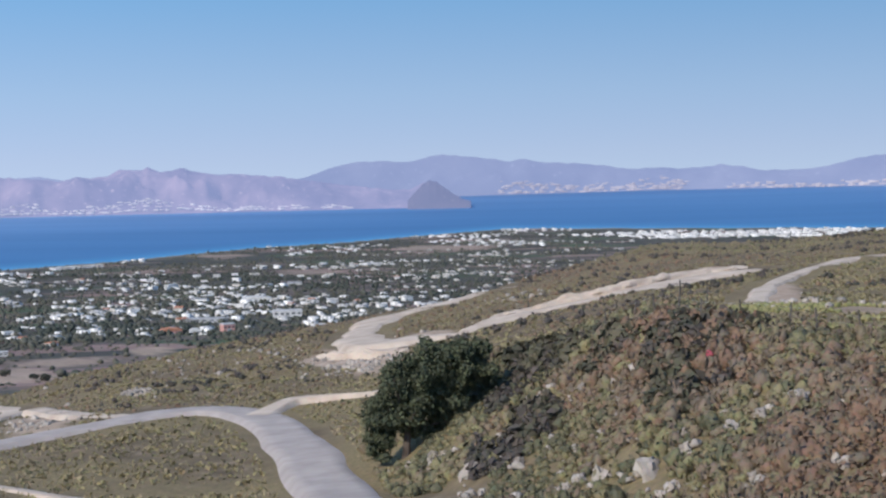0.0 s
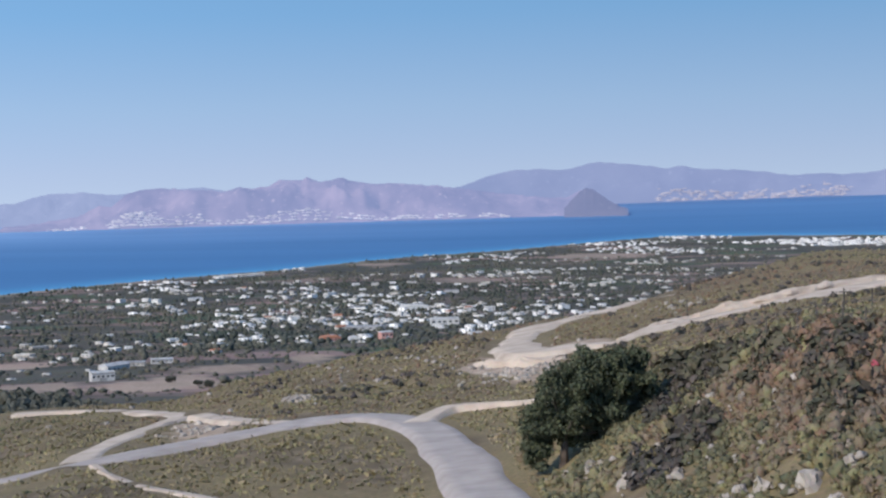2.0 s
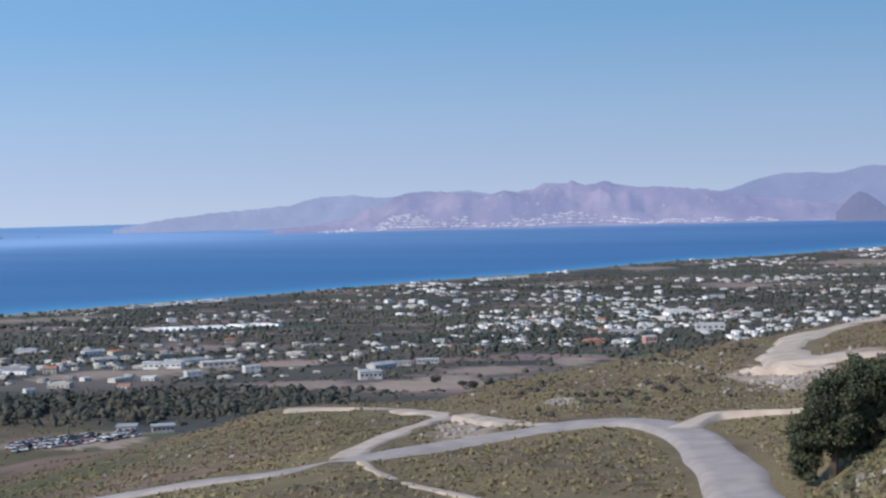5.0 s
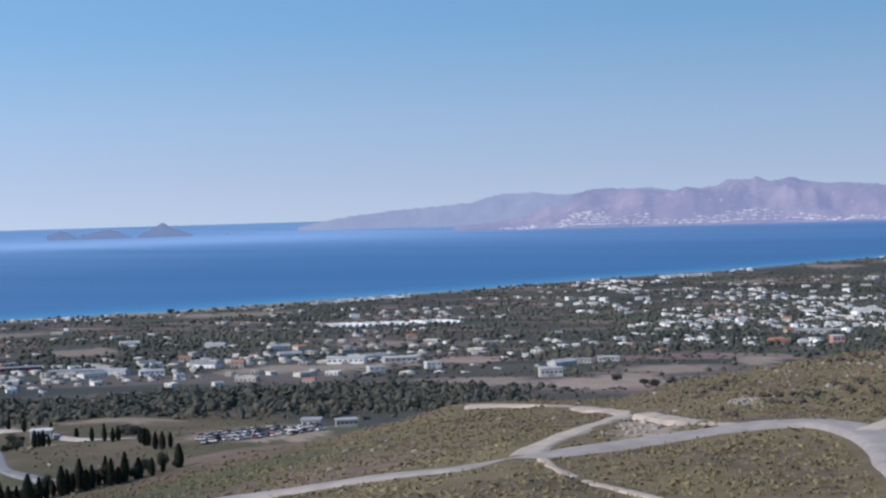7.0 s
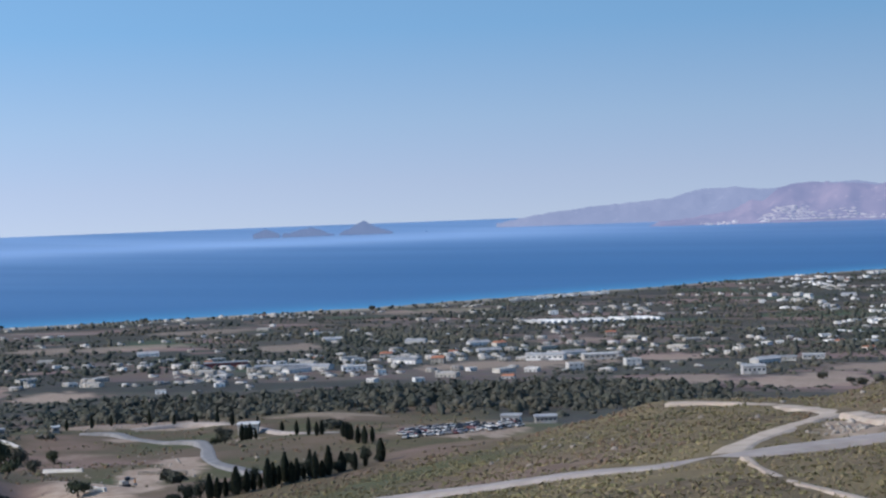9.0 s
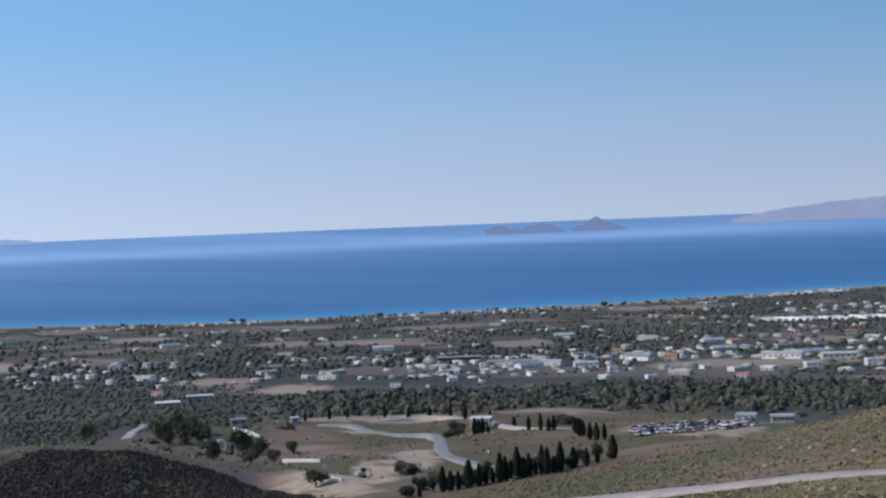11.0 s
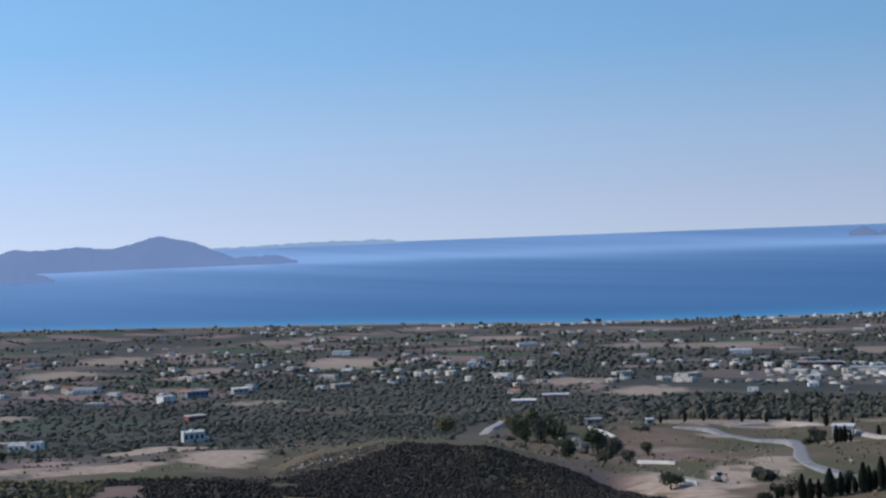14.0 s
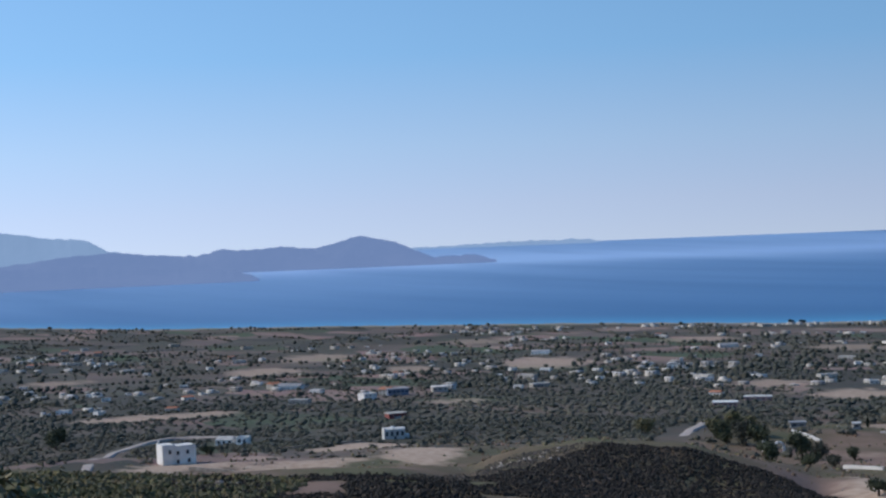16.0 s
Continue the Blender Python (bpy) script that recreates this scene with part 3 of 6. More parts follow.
def mountain(name, mat, label, line, base, crest, seed, gully=0.34, steps=260):
    """A distant range: crest line of (degrees, degrees up), from the shore at base metres to the crest's metres, with gullies."""
    a, e = ridge_steps(line, steps)
    top = EYE + (crest if not isinstance(base, list) else 4800) * np.tan(np.radians(e)) + 2.2 * rough(a * 40, a * 0, 9, seed) + 1.2 * rough(a * 40, a * 0, 3, seed + 1)
    v = np.concatenate([np.linspace(0, 1, 26), np.linspace(1.08, 2, 8)])
    A, V = np.meshgrid(a, v)
    if isinstance(base, list):      # a shore that draws back: (degrees, metres)
        base = np.interp(A, [p[0] for p in base], [p[1] for p in base])
        crest = base + crest
    r = np.where(V <= 1, base + (crest - base) * V, crest + (V - 1) * 70)
    low = sea_z(r) - 1.5
    up = np.where(V <= 1, np.clip(V, 0, 1) ** 0.8, np.clip(2 - V, 0, 1) ** 0.7)
    sway = 26 * rough(A * 70, V * 60, 70, seed + 6)
    g = rough(A * 70 + sway, V * 90, 95, seed + 2) * 0.75 + rough(A * 70 + V * 30, V * 110 + sway, 40, seed + 3) * 0.4 + rough(A * 70, V * 110, 13, seed + 4) * 0.12
    fade = np.sin(np.pi * np.clip(V, 0, 1))
    z = low + (np.maximum(top[None, :] - low, 0.3)) * np.clip(up + gully * g * fade, 0, 1)
    x, y = -r * np.sin(np.radians(A)), r * np.cos(np.radians(A))
    SLOPES[name] = (a, np.stack([x, y, z], -1))
    me = mesh_of(name, np.stack([x, y, z], -1).reshape(-1, 3).tolist(), grid_faces(len(v), len(a)), mat, True)
    return tagged(new(name, me), label, "mountain", kind="structure")


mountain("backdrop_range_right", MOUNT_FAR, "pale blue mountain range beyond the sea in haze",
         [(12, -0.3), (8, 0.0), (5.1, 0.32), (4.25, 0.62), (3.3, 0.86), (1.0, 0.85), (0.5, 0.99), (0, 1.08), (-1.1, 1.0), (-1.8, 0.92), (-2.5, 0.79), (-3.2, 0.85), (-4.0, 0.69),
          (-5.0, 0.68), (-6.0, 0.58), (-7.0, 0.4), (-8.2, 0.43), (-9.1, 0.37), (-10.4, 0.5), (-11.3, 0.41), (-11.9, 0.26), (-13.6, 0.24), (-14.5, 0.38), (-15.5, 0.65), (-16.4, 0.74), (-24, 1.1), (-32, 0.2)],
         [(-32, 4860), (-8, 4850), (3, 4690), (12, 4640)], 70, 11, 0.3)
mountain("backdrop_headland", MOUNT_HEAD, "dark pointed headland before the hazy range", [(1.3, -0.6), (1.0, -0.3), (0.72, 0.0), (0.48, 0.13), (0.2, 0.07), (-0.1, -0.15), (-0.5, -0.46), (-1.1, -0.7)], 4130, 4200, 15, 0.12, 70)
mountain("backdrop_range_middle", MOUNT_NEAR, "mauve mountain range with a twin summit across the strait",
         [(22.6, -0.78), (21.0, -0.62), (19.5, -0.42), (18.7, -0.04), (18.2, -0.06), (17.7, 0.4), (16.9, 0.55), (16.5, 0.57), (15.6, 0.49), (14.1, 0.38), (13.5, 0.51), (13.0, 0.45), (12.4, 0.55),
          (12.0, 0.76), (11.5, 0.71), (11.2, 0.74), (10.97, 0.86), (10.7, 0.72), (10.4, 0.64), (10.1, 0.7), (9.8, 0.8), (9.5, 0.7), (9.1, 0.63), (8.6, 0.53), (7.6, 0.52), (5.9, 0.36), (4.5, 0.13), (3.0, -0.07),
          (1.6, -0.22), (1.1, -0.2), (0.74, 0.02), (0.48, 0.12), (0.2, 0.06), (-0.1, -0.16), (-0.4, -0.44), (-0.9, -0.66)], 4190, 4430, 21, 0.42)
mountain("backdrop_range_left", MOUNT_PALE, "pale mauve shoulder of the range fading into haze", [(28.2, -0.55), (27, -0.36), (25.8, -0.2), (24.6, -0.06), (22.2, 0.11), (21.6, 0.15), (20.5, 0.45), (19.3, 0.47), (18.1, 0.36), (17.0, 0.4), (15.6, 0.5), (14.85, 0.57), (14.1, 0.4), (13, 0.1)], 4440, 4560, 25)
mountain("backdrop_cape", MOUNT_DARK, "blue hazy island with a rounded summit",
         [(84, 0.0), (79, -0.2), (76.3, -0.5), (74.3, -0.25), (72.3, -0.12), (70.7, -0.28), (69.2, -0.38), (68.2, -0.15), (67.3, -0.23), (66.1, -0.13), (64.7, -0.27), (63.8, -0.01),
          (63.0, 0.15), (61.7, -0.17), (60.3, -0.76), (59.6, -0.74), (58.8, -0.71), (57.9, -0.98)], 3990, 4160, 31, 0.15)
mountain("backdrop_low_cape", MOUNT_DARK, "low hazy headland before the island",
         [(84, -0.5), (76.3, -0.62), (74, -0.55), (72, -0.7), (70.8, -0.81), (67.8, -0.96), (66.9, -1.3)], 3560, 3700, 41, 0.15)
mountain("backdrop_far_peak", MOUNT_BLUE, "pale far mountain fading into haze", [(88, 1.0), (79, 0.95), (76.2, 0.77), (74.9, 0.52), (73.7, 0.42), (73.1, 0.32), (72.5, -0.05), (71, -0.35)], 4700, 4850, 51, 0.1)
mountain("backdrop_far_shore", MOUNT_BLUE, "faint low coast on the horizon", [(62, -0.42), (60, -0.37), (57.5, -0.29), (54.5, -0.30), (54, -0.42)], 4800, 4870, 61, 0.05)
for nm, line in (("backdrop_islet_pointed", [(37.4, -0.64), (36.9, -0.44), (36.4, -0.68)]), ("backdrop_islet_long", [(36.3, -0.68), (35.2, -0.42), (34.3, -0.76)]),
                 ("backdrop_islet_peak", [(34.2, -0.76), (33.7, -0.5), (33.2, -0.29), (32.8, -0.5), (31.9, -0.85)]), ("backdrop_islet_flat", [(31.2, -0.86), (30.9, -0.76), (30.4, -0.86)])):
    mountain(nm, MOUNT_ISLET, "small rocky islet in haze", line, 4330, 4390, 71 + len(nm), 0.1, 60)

# ---------------------------------------------------------------- roads


def smooth_line(points, step):
    """Points every step metres along a rounded line through (degrees, metres) pairs."""
    p = np.array([(-r * math.sin(radians(a)), r * math.cos(radians(a))) for a, r in points])
    p = np.vstack([2 * p[0] - p[1], p, 2 * p[-1] - p[-2]])
    done = []
    for i in range(1, len(p) - 2):
        n = max(2, int(np.hypot(*(p[i + 1] - p[i])) / step))
        for k in range(n):
            t = k / n
            done.append(0.5 * (2 * p[i] + (p[i + 1] - p[i - 1]) * t + (2 * p[i - 1] - 5 * p[i] + 4 * p[i + 1] - p[i + 2]) * t * t
                               + (3 * p[i] - p[i - 1] - 3 * p[i + 1] + p[i + 2]) * t ** 3))
    done.append(p[-2])
    return np.array(done)


def land_xy(x, y):
    return land_z(np.degrees(np.arctan2(-x, y)), np.hypot(x, y))


def road(name, points, width, mat, label, lift=0.12, ragged=0.3, step=1.2, seed=1, across=8):
    c = smooth_line(points, step)
    d = np.gradient(c, axis=0)
    d /= np.hypot(d[:, 0], d[:, 1])[:, None]
    nrm = np.stack([-d[:, 1], d[:, 0]], 1)
    s = np.linspace(-1, 1, across)
    w = width / 2 * (1 + ragged * rough(np.arange(len(c)) * step, np.zeros(len(c)), 5, seed))
    pts = c[:, None, :] + nrm[:, None, :] * (s[None, :, None] * w[:, None, None])
    z = land_xy(pts[..., 0], pts[..., 1])
    mid = z.mean(1, keepdims=True)
    least = mid[:, 0] - 0.12
    span = np.ones(13) / 13
    for _ in range(3):
        mid[:, 0] = np.convolve(np.pad(mid[:, 0], 6, mode="edge"), span, mode="valid")
    mid[:, 0] = np.convolve(np.pad(np.maximum(mid[:, 0], least), 6, mode="edge"), span, mode="valid")
    tilt = (z[:, -1:] - z[:, :1]) * 0.5
    for _ in range(3):
        tilt[:, 0] = np.convolve(np.pad(tilt[:, 0], 6, mode="edge"), span, mode="valid")
    z = mid + 0.8 * tilt * s[None, :] + lift + 0.04 * (1 - s ** 2)[None, :]
    skirt = np.abs(s)[None, :] > 0.99
    z = np.where(skirt, np.minimum(z, land_xy(pts[..., 0], pts[..., 1])) - 0.25, z)
    me = mesh_of(name, np.dstack([pts, z]).reshape(-1, 3).tolist(), [f[::-1] for f in grid_faces(len(c), across)], mat, True)
    return tagged(new(name, me), label, "road", kind="structure")


road("road_main", MAIN, 5.4, ASPHALT, "pale worn concrete road winding over the hillside", 0.3, 0.07)
road("track_side", [(19.9, 138), (19.6, 144), (19.2, 149), (18.2, 160), (16.9, 175), (16.0, 188), (17.3, 203), (19.0, 217), (20.4, 224), (22, 226)], 3.4, GRAVEL, "sandy dirt track branching off the road", 0.15, 0.35, seed=2)
road("track_upper", [(7.2, 141), (5.8, 149), (4.1, 148.5), (2.8, 146.5), (1.2, 148)], 3.0, GRAVEL, "sandy track leading behind the pine", 0.15, 0.35, seed=3)
road("track_cut", [(15.3, 176), (14.3, 168), (13.2, 160), (12.0, 154.5), (10.8, 152)], 4.2, GRAVEL, "pale dirt ramp joining the road", 0.2, 0.3, seed=8)
road("track_loop", [(-2.2, 275), (-0.95, 266), (1.0, 253), (2.5, 245), (3.25, 222), (3.0, 203), (2.1, 197), (0.6, 196), (-0.7, 193.5), (-2.4, 200), (-4.6, 204), (-6.7, 208), (-8.4, 214), (-9.9, 219), (-12, 224)],
     7.4, GRAVEL, "pale graded track climbing round the ridge", 0.25, 0.5, seed=4)
road("track_right", [(-11.6, 140), (-12.3, 175), (-13.6, 200), (-15.0, 220), (-17, 232)], 2.8, GRAVEL, "pale dug track on the ridge", 0.2, 0.4, seed=5)
road("path_gully", [(19.2, 131), (18.4, 121), (17.5, 114), (15.8, 107.6), (14.2, 101), (12, 94)], 1.3, GRAVEL, "narrow eroded footpath through dry grass", 0.08, 0.5, 0.8, 6)



def cut_bank(name, points, tall, label, seed):
    """The raw earth face dug on the uphill side of a track; tall gives (degrees, metres high)."""
    c = smooth_line(points, 0.7)
    az = np.degrees(np.arctan2(-c[:, 0], c[:, 1]))
    out = c / np.hypot(c[:, 0], c[:, 1])[:, None]
    k = np.arange(len(c)) * 0.7
    h = np.interp(az, [p[0] for p in tall], [p[1] for p in tall]) * (0.85 + 0.35 * rough(k, k * 0, 7, seed) + 0.25 * rough(k, k * 0, 2.2, seed + 1))
    shift, lift = np.array([0.0, 0.5, 0.8, 1.1, 1.6, 2.6, 4.5, 7.0]), np.array([-0.3, 0.25, 0.55, 0.8, 0.98, 1.0, 0.6, -0.4])
    d = shift[None, :] + 0.45 * rough(k[:, None] * 1.0, shift[None, :] * 3, 1.6, seed + 2)
    p = c[:, None, :] + out[:, None, :] * d[:, :, None]
    z = land_xy(p[..., 0], p[..., 1]) + lift[None, :] * h[:, None] + 0.22 * rough(p[..., 0], p[..., 1], 1.1, seed + 3)
    me = mesh_of(name, np.dstack([p, z]).reshape(-1, 3).tolist(), [f[::-1] for f in grid_faces(len(c), 8)], GRAVEL, False)
    return tagged(new(name, me), label, "bank", kind="structure")


cut_bank("trim_cut_bank", [(-0.9, 197), (-2.4, 203), (-4.6, 207.5), (-6.7, 211.5), (-8.4, 217.5), (-9.9, 222.5), (-11.4, 226)], [(-11.4, 0.3), (-9.5, 0.7), (-7, 1.2), (-4, 1.25), (-2.2, 0.9), (-0.9, 0.3)],
         "raw pale earth face cut along the graded track", 91)
cut_bank("trim_spoil_bank", [(4.9, 196), (4.0, 190), (3.0, 186), (2.2, 185), (1.4, 187)], [(1.4, 0.5), (2.6, 1.2), (4.2, 1.3), (4.9, 0.4)], "heaped pale spoil below the bend of the track", 95)

# ---------------------------------------------------------------- foliage


def clump(leaves, radius, height, leaf, seed, hollow=0.45, top=False):
    """A dome of small leaf sprays as arrays of verts and faces: each spray is a bent pair of triangles."""
    g = np.random.RandomState(seed)
    d = g.normal(size=(leaves, 3))
    d /= np.linalg.norm(d, axis=1)[:, None]
    if top:
        d[:, 2] = np.abs(d[:, 2])
    k = hollow + (1 - hollow) * g.rand(leaves, 1)
    lump = 1 + 0.25 * np.sin(d[:, :1] * 5 + seed) + 0.2 * np.cos(d[:, 1:2] * 6 + seed * 2)
    c = d * k * lump * np.array([radius, radius, height])
    side = np.cross(d + g.normal(size=(leaves, 3)) * 0.6, g.normal(size=(leaves, 3)))
    side /= np.linalg.norm(side, axis=1)[:, None]
    up = np.cross(side, d + g.normal(size=(leaves, 3)) * 0.5)
    up /= np.linalg.norm(up, axis=1)[:, None] + 1e-6
    s = leaf * (0.6 + 0.8 * g.rand(leaves, 1))
    v = np.stack([c - side * s, c - up * s * 0.6 + d * s * 0.25, c + side * s, c + up * s * 0.6 + d * s * 0.25], 1)
    f = np.arange(leaves * 4).reshape(leaves, 4)
    return v.reshape(-1, 3), f


def scatter(name, protos, places, sizes, mat, label, category, seed=3, squash=None, turns=None, patch=None, smooth=False):
    """Many turned copies of small prototypes, joined into one mesh."""
    g = np.random.RandomState(seed)
    vs, fs, base = [], [], 0
    which = g.randint(len(protos), size=len(places))
    turn = g.rand(len(places)) * 6.283 if turns is None else turns
    marks, tones = [], []
    for k, (v, f, *slot) in enumerate(protos):
        idx = np.nonzero(which == k)[0]
        if not len(idx):
            continue
        c, s = np.cos(turn[idx])[:, None], np.sin(turn[idx])[:, None]
        x = v[None, :, 0] * c - v[None, :, 1] * s
        y = v[None, :, 0] * s + v[None, :, 1] * c
        z = np.broadcast_to(v[None, :, 2], x.shape)
        h = sizes[idx][:, None] * (1 if squash is None else squash[idx][:, None])
        p = np.stack([x * sizes[idx][:, None], y * sizes[idx][:, None], z * h], -1) + places[idx][:, None, :]
        vs.append(p.reshape(-1, 3))
        off = base + np.arange(len(idx))[:, None, None] * len(v)
        fs.append((f[None] + off).reshape(-1, f.shape[1]))
        base += len(idx) * len(v)
        tones.append(np.clip(np.repeat(g.rand(len(idx)) if patch is None else patch[idx], len(v)) + 0.05 * g.normal(size=len(idx) * len(v)), 0, 1))
        if slot:
            marks.append(np.tile(slot[0], len(idx)))
    verts, faces = np.concatenate(vs).astype(np.float32), np.concatenate(fs)
    me = bpy.data.meshes.new(name)
    me.vertices.add(len(verts))
    me.vertices.foreach_set("co", verts.ravel())
    k = faces.shape[1]
    me.loops.add(faces.size)
    me.loops.foreach_set("vertex_index", faces.ravel().astype(np.int32))
    me.polygons.add(len(faces))
    me.polygons.foreach_set("loop_start", (np.arange(len(faces)) * k).astype(np.int32))
    for m in mat if isinstance(mat, tuple) else (mat,):
        me.materials.append(m)
    if marks:
        me.polygons.foreach_set("material_index", np.concatenate(marks).astype(np.int32))
    if smooth:
        me.polygons.foreach_set("use_smooth", np.ones(len(faces), bool))
    me.update(calc_edges=True)
    me.attributes.new("tone", "FLOAT", "POINT").data.foreach_set("value", np.concatenate(tones).astype(np.float32))
    return tagged(new(name, me), label, category, kind="stuff")


def blob(seed, rings=3, seg=6):
    """A small uneven rounded tree crown on the ground, a unit wide, for far woods."""
    g = np.random.RandomState(seed)
    v = []
    for i in range(rings + 1):
        t = (i + 0.35) / (rings + 0.5)
        rad = 0.5 * math.sin(math.pi * t) ** 0.8
        for j in range(seg):
            a = 6.283 * (j + 0.5 * (i % 2)) / seg
            k = rad * (0.5 + 0.95 * g.rand())
            v.append((k * math.cos(a), k * math.sin(a), 0.36 - 0.44 * math.cos(math.pi * t) + 0.26 * (g.rand() - 0.5)))
    f = []
    for i in range(rings):
        for j in range(seg):
            a, b = i * seg + j, i * seg + (j + 1) % seg
            f += [(a, b, b + seg), (a, b + seg, a + seg)]
    f += [(rings * seg, rings * seg + j, rings * seg + j + 1) for j in range(1, seg - 1)]
    return np.array(v), np.array(f)


def copse(seed):
    """A crown of two or three uneven heads, one beside the other."""
    g = np.random.RandomState(seed)
    vs, fs, base = [], [], 0
    for k in range(2 + seed % 2):
        v, f = blob(seed * 3 + k, 2, 5)
        v = v * np.array([1, 1, g.uniform(0.7, 1.2)]) * (0.9, 0.65, 0.5)[k] + np.array([*(g.uniform(-0.5, 0.5, 2) * (k > 0)), 0])
        vs.append(v)
        fs.append(f + base)
        base += len(v)
    return np.concatenate(vs), np.concatenate(fs)


def leafy(seed):
    """A crown of uneven heads with leaf sprays standing off them, all triangles."""
    v, f = copse(seed)
    lv, lf = clump(13, 0.52, 0.42, 0.18, seed + 70, 0.75)
    tri = np.concatenate([lf[:, [0, 1, 2]], lf[:, [0, 2, 3]]]) + len(v)
    return np.concatenate([v * np.array([0.86, 0.86, 0.9]), lv + np.array([0, 0, 0.42])]), np.concatenate([f, tri])


def toned(me, per, seed):
    """Each leaf spray (per verts) of a single tree's crown takes a tone of its own."""
    g = np.random.RandomState(seed)
    n = len(me.vertices) // per + 1
    me.attributes.new("tone", "FLOAT", "POINT").data.foreach_set("value", np.repeat(g.rand(n), per)[:len(me.vertices)].astype(np.float32))
    return me


def cushion(seed, leaves, leaf, rings=2, seg=6):
    """A rounded bush: an uneven dense heart in tri fans with leaf sprays standing off it, all triangles."""
    v, f = blob(seed, rings, seg)
    v = v * np.array([0.80, 0.80, 0.66])
    if leaves:
        lv, lf = clump(leaves, 0.5, 0.5, leaf, seed + 50, 0.8, True)
        lv = lv + np.array([0, 0, 0.12])
        tri = np.concatenate([lf[:, [0, 1, 2]], lf[:, [0, 2, 3]]]) + len(v)
        v, f = np.concatenate([v, lv]), np.concatenate([f, tri])
    return v, f


def polar_points(g, n, a0, a1, r0, r1, power=2.0):
    a = a0 + (a1 - a0) * g.rand(n)
    r = (r0 ** power + (r1 ** power - r0 ** power) * g.rand(n)) ** (1 / power)
    return a, r


def to_places(a, r, lift=0.0):
    return np.stack([-r * np.sin(np.radians(a)), r * np.cos(np.radians(a)), land_z(a, r) + lift], 1)


CEM_ROAD = [(44.0, 452), (42.8, 447), (42.1, 430), (40.9, 414), (39.8, 410), (39.45, 380), (39.3, 340), (38.4, 318), (37.0, 300), (35.5, 290), (33, 285)]
CEM_LANE = [(42.2, 468), (40, 474), (38, 452), (36.3, 412), (34.8, 392), (33.0, 376), (31, 380)]
VALLEY_LANE = [(51.2, 437), (51.0, 480), (50.9, 517), (50.4, 551)]
LEFT_LANE = [(73.8, 385), (73.5, 417), (72.8, 510), (72.1, 558), (70.5, 600), (67.5, 590)]
for nm, pts, w, lab in (("road_hillside", CEM_ROAD, 4.2, "grey lane winding past the terraced plots"), ("lane_upper", CEM_LANE, 2.6, "narrow lane edged with young cypresses"),
                        ("lane_valley", VALLEY_LANE, 4.0, "bright concrete lane in the valley"), ("lane_left", LEFT_LANE, 3.4, "pale concrete lane between plots")):
    road(nm, pts, w, LANE if nm == "road_hillside" else ASPHALT, lab, 0.3, 0.1, 3.0, 9)
ROAD_XY = [(smooth_line(CEM_ROAD, 3.0), 6.0), (smooth_line(CEM_LANE, 3.0), 4.0), (smooth_line(VALLEY_LANE, 3.0), 9.0), (smooth_line(LEFT_LANE, 3.0), 6.0)] + [(smooth_line(p, 2.0), w) for p, w in ((MAIN, 3.4), ([(19.9, 138), (19.2, 149), (18.2, 160), (16.9, 175), (16.0, 188), (17.3, 203), (19.0, 217), (22, 226)], 2.6),
           ([(7.2, 141), (5.8, 149), (4.1, 148.5), (2.8, 146.5), (1.2, 148)], 2.4),
           ([(-2.2, 275), (-0.95, 266), (1.0, 253), (2.5, 245), (3.25, 222), (3.0, 203), (0.6, 196), (-0.7, 193.5), (-2.4, 200), (-4.6, 204), (-8.4, 214), (-12, 224)], 5.0),
           ([(-11.6, 140), (-12.3, 175), (-13.6, 200), (-15.0, 220), (-17, 232)], 3.6), ([(19.2, 131), (17.5, 114), (15.8, 107.6), (12, 94)], 1.0))]


def clear_of_roads(x, y):
    ok = np.ones(len(x), bool)
    for line, w in ROAD_XY:
        for p in line:
            ok &= (x - p[0]) ** 2 + (y - p[1]) ** 2 > w * w
    return ok


# boulders on the bank: degrees, metres away, size
SPOTS = [(0.48, 94, 1.6), (0.2, 93, 1.1), (-0.81, 86, 2.0), (-1.0, 85, 1.2), (-3.44, 94, 1.3), (-3.6, 95, 1.0), (-5.16, 92, 1.0), (-5.74, 72, 1.9), (-7.66, 69, 2.2), (-7.4, 70, 1.6), (-9.05, 70, 1.2), (-10.84, 71, 1.4),
         (-10.6, 72, 0.9), (-13.3, 73, 1.3), (-13.0, 74, 0.9), (-2.75, 82.5, 1.5), (-4.5, 73, 1.2), (-15.2, 66, 1.2), (-14.5, 62, 1.0), (-11.5, 63, 0.9), (-6.6, 84, 0.9), (1.6, 97, 0.8), (-14.1, 84, 1.0), (-8.4, 66, 1.4)]


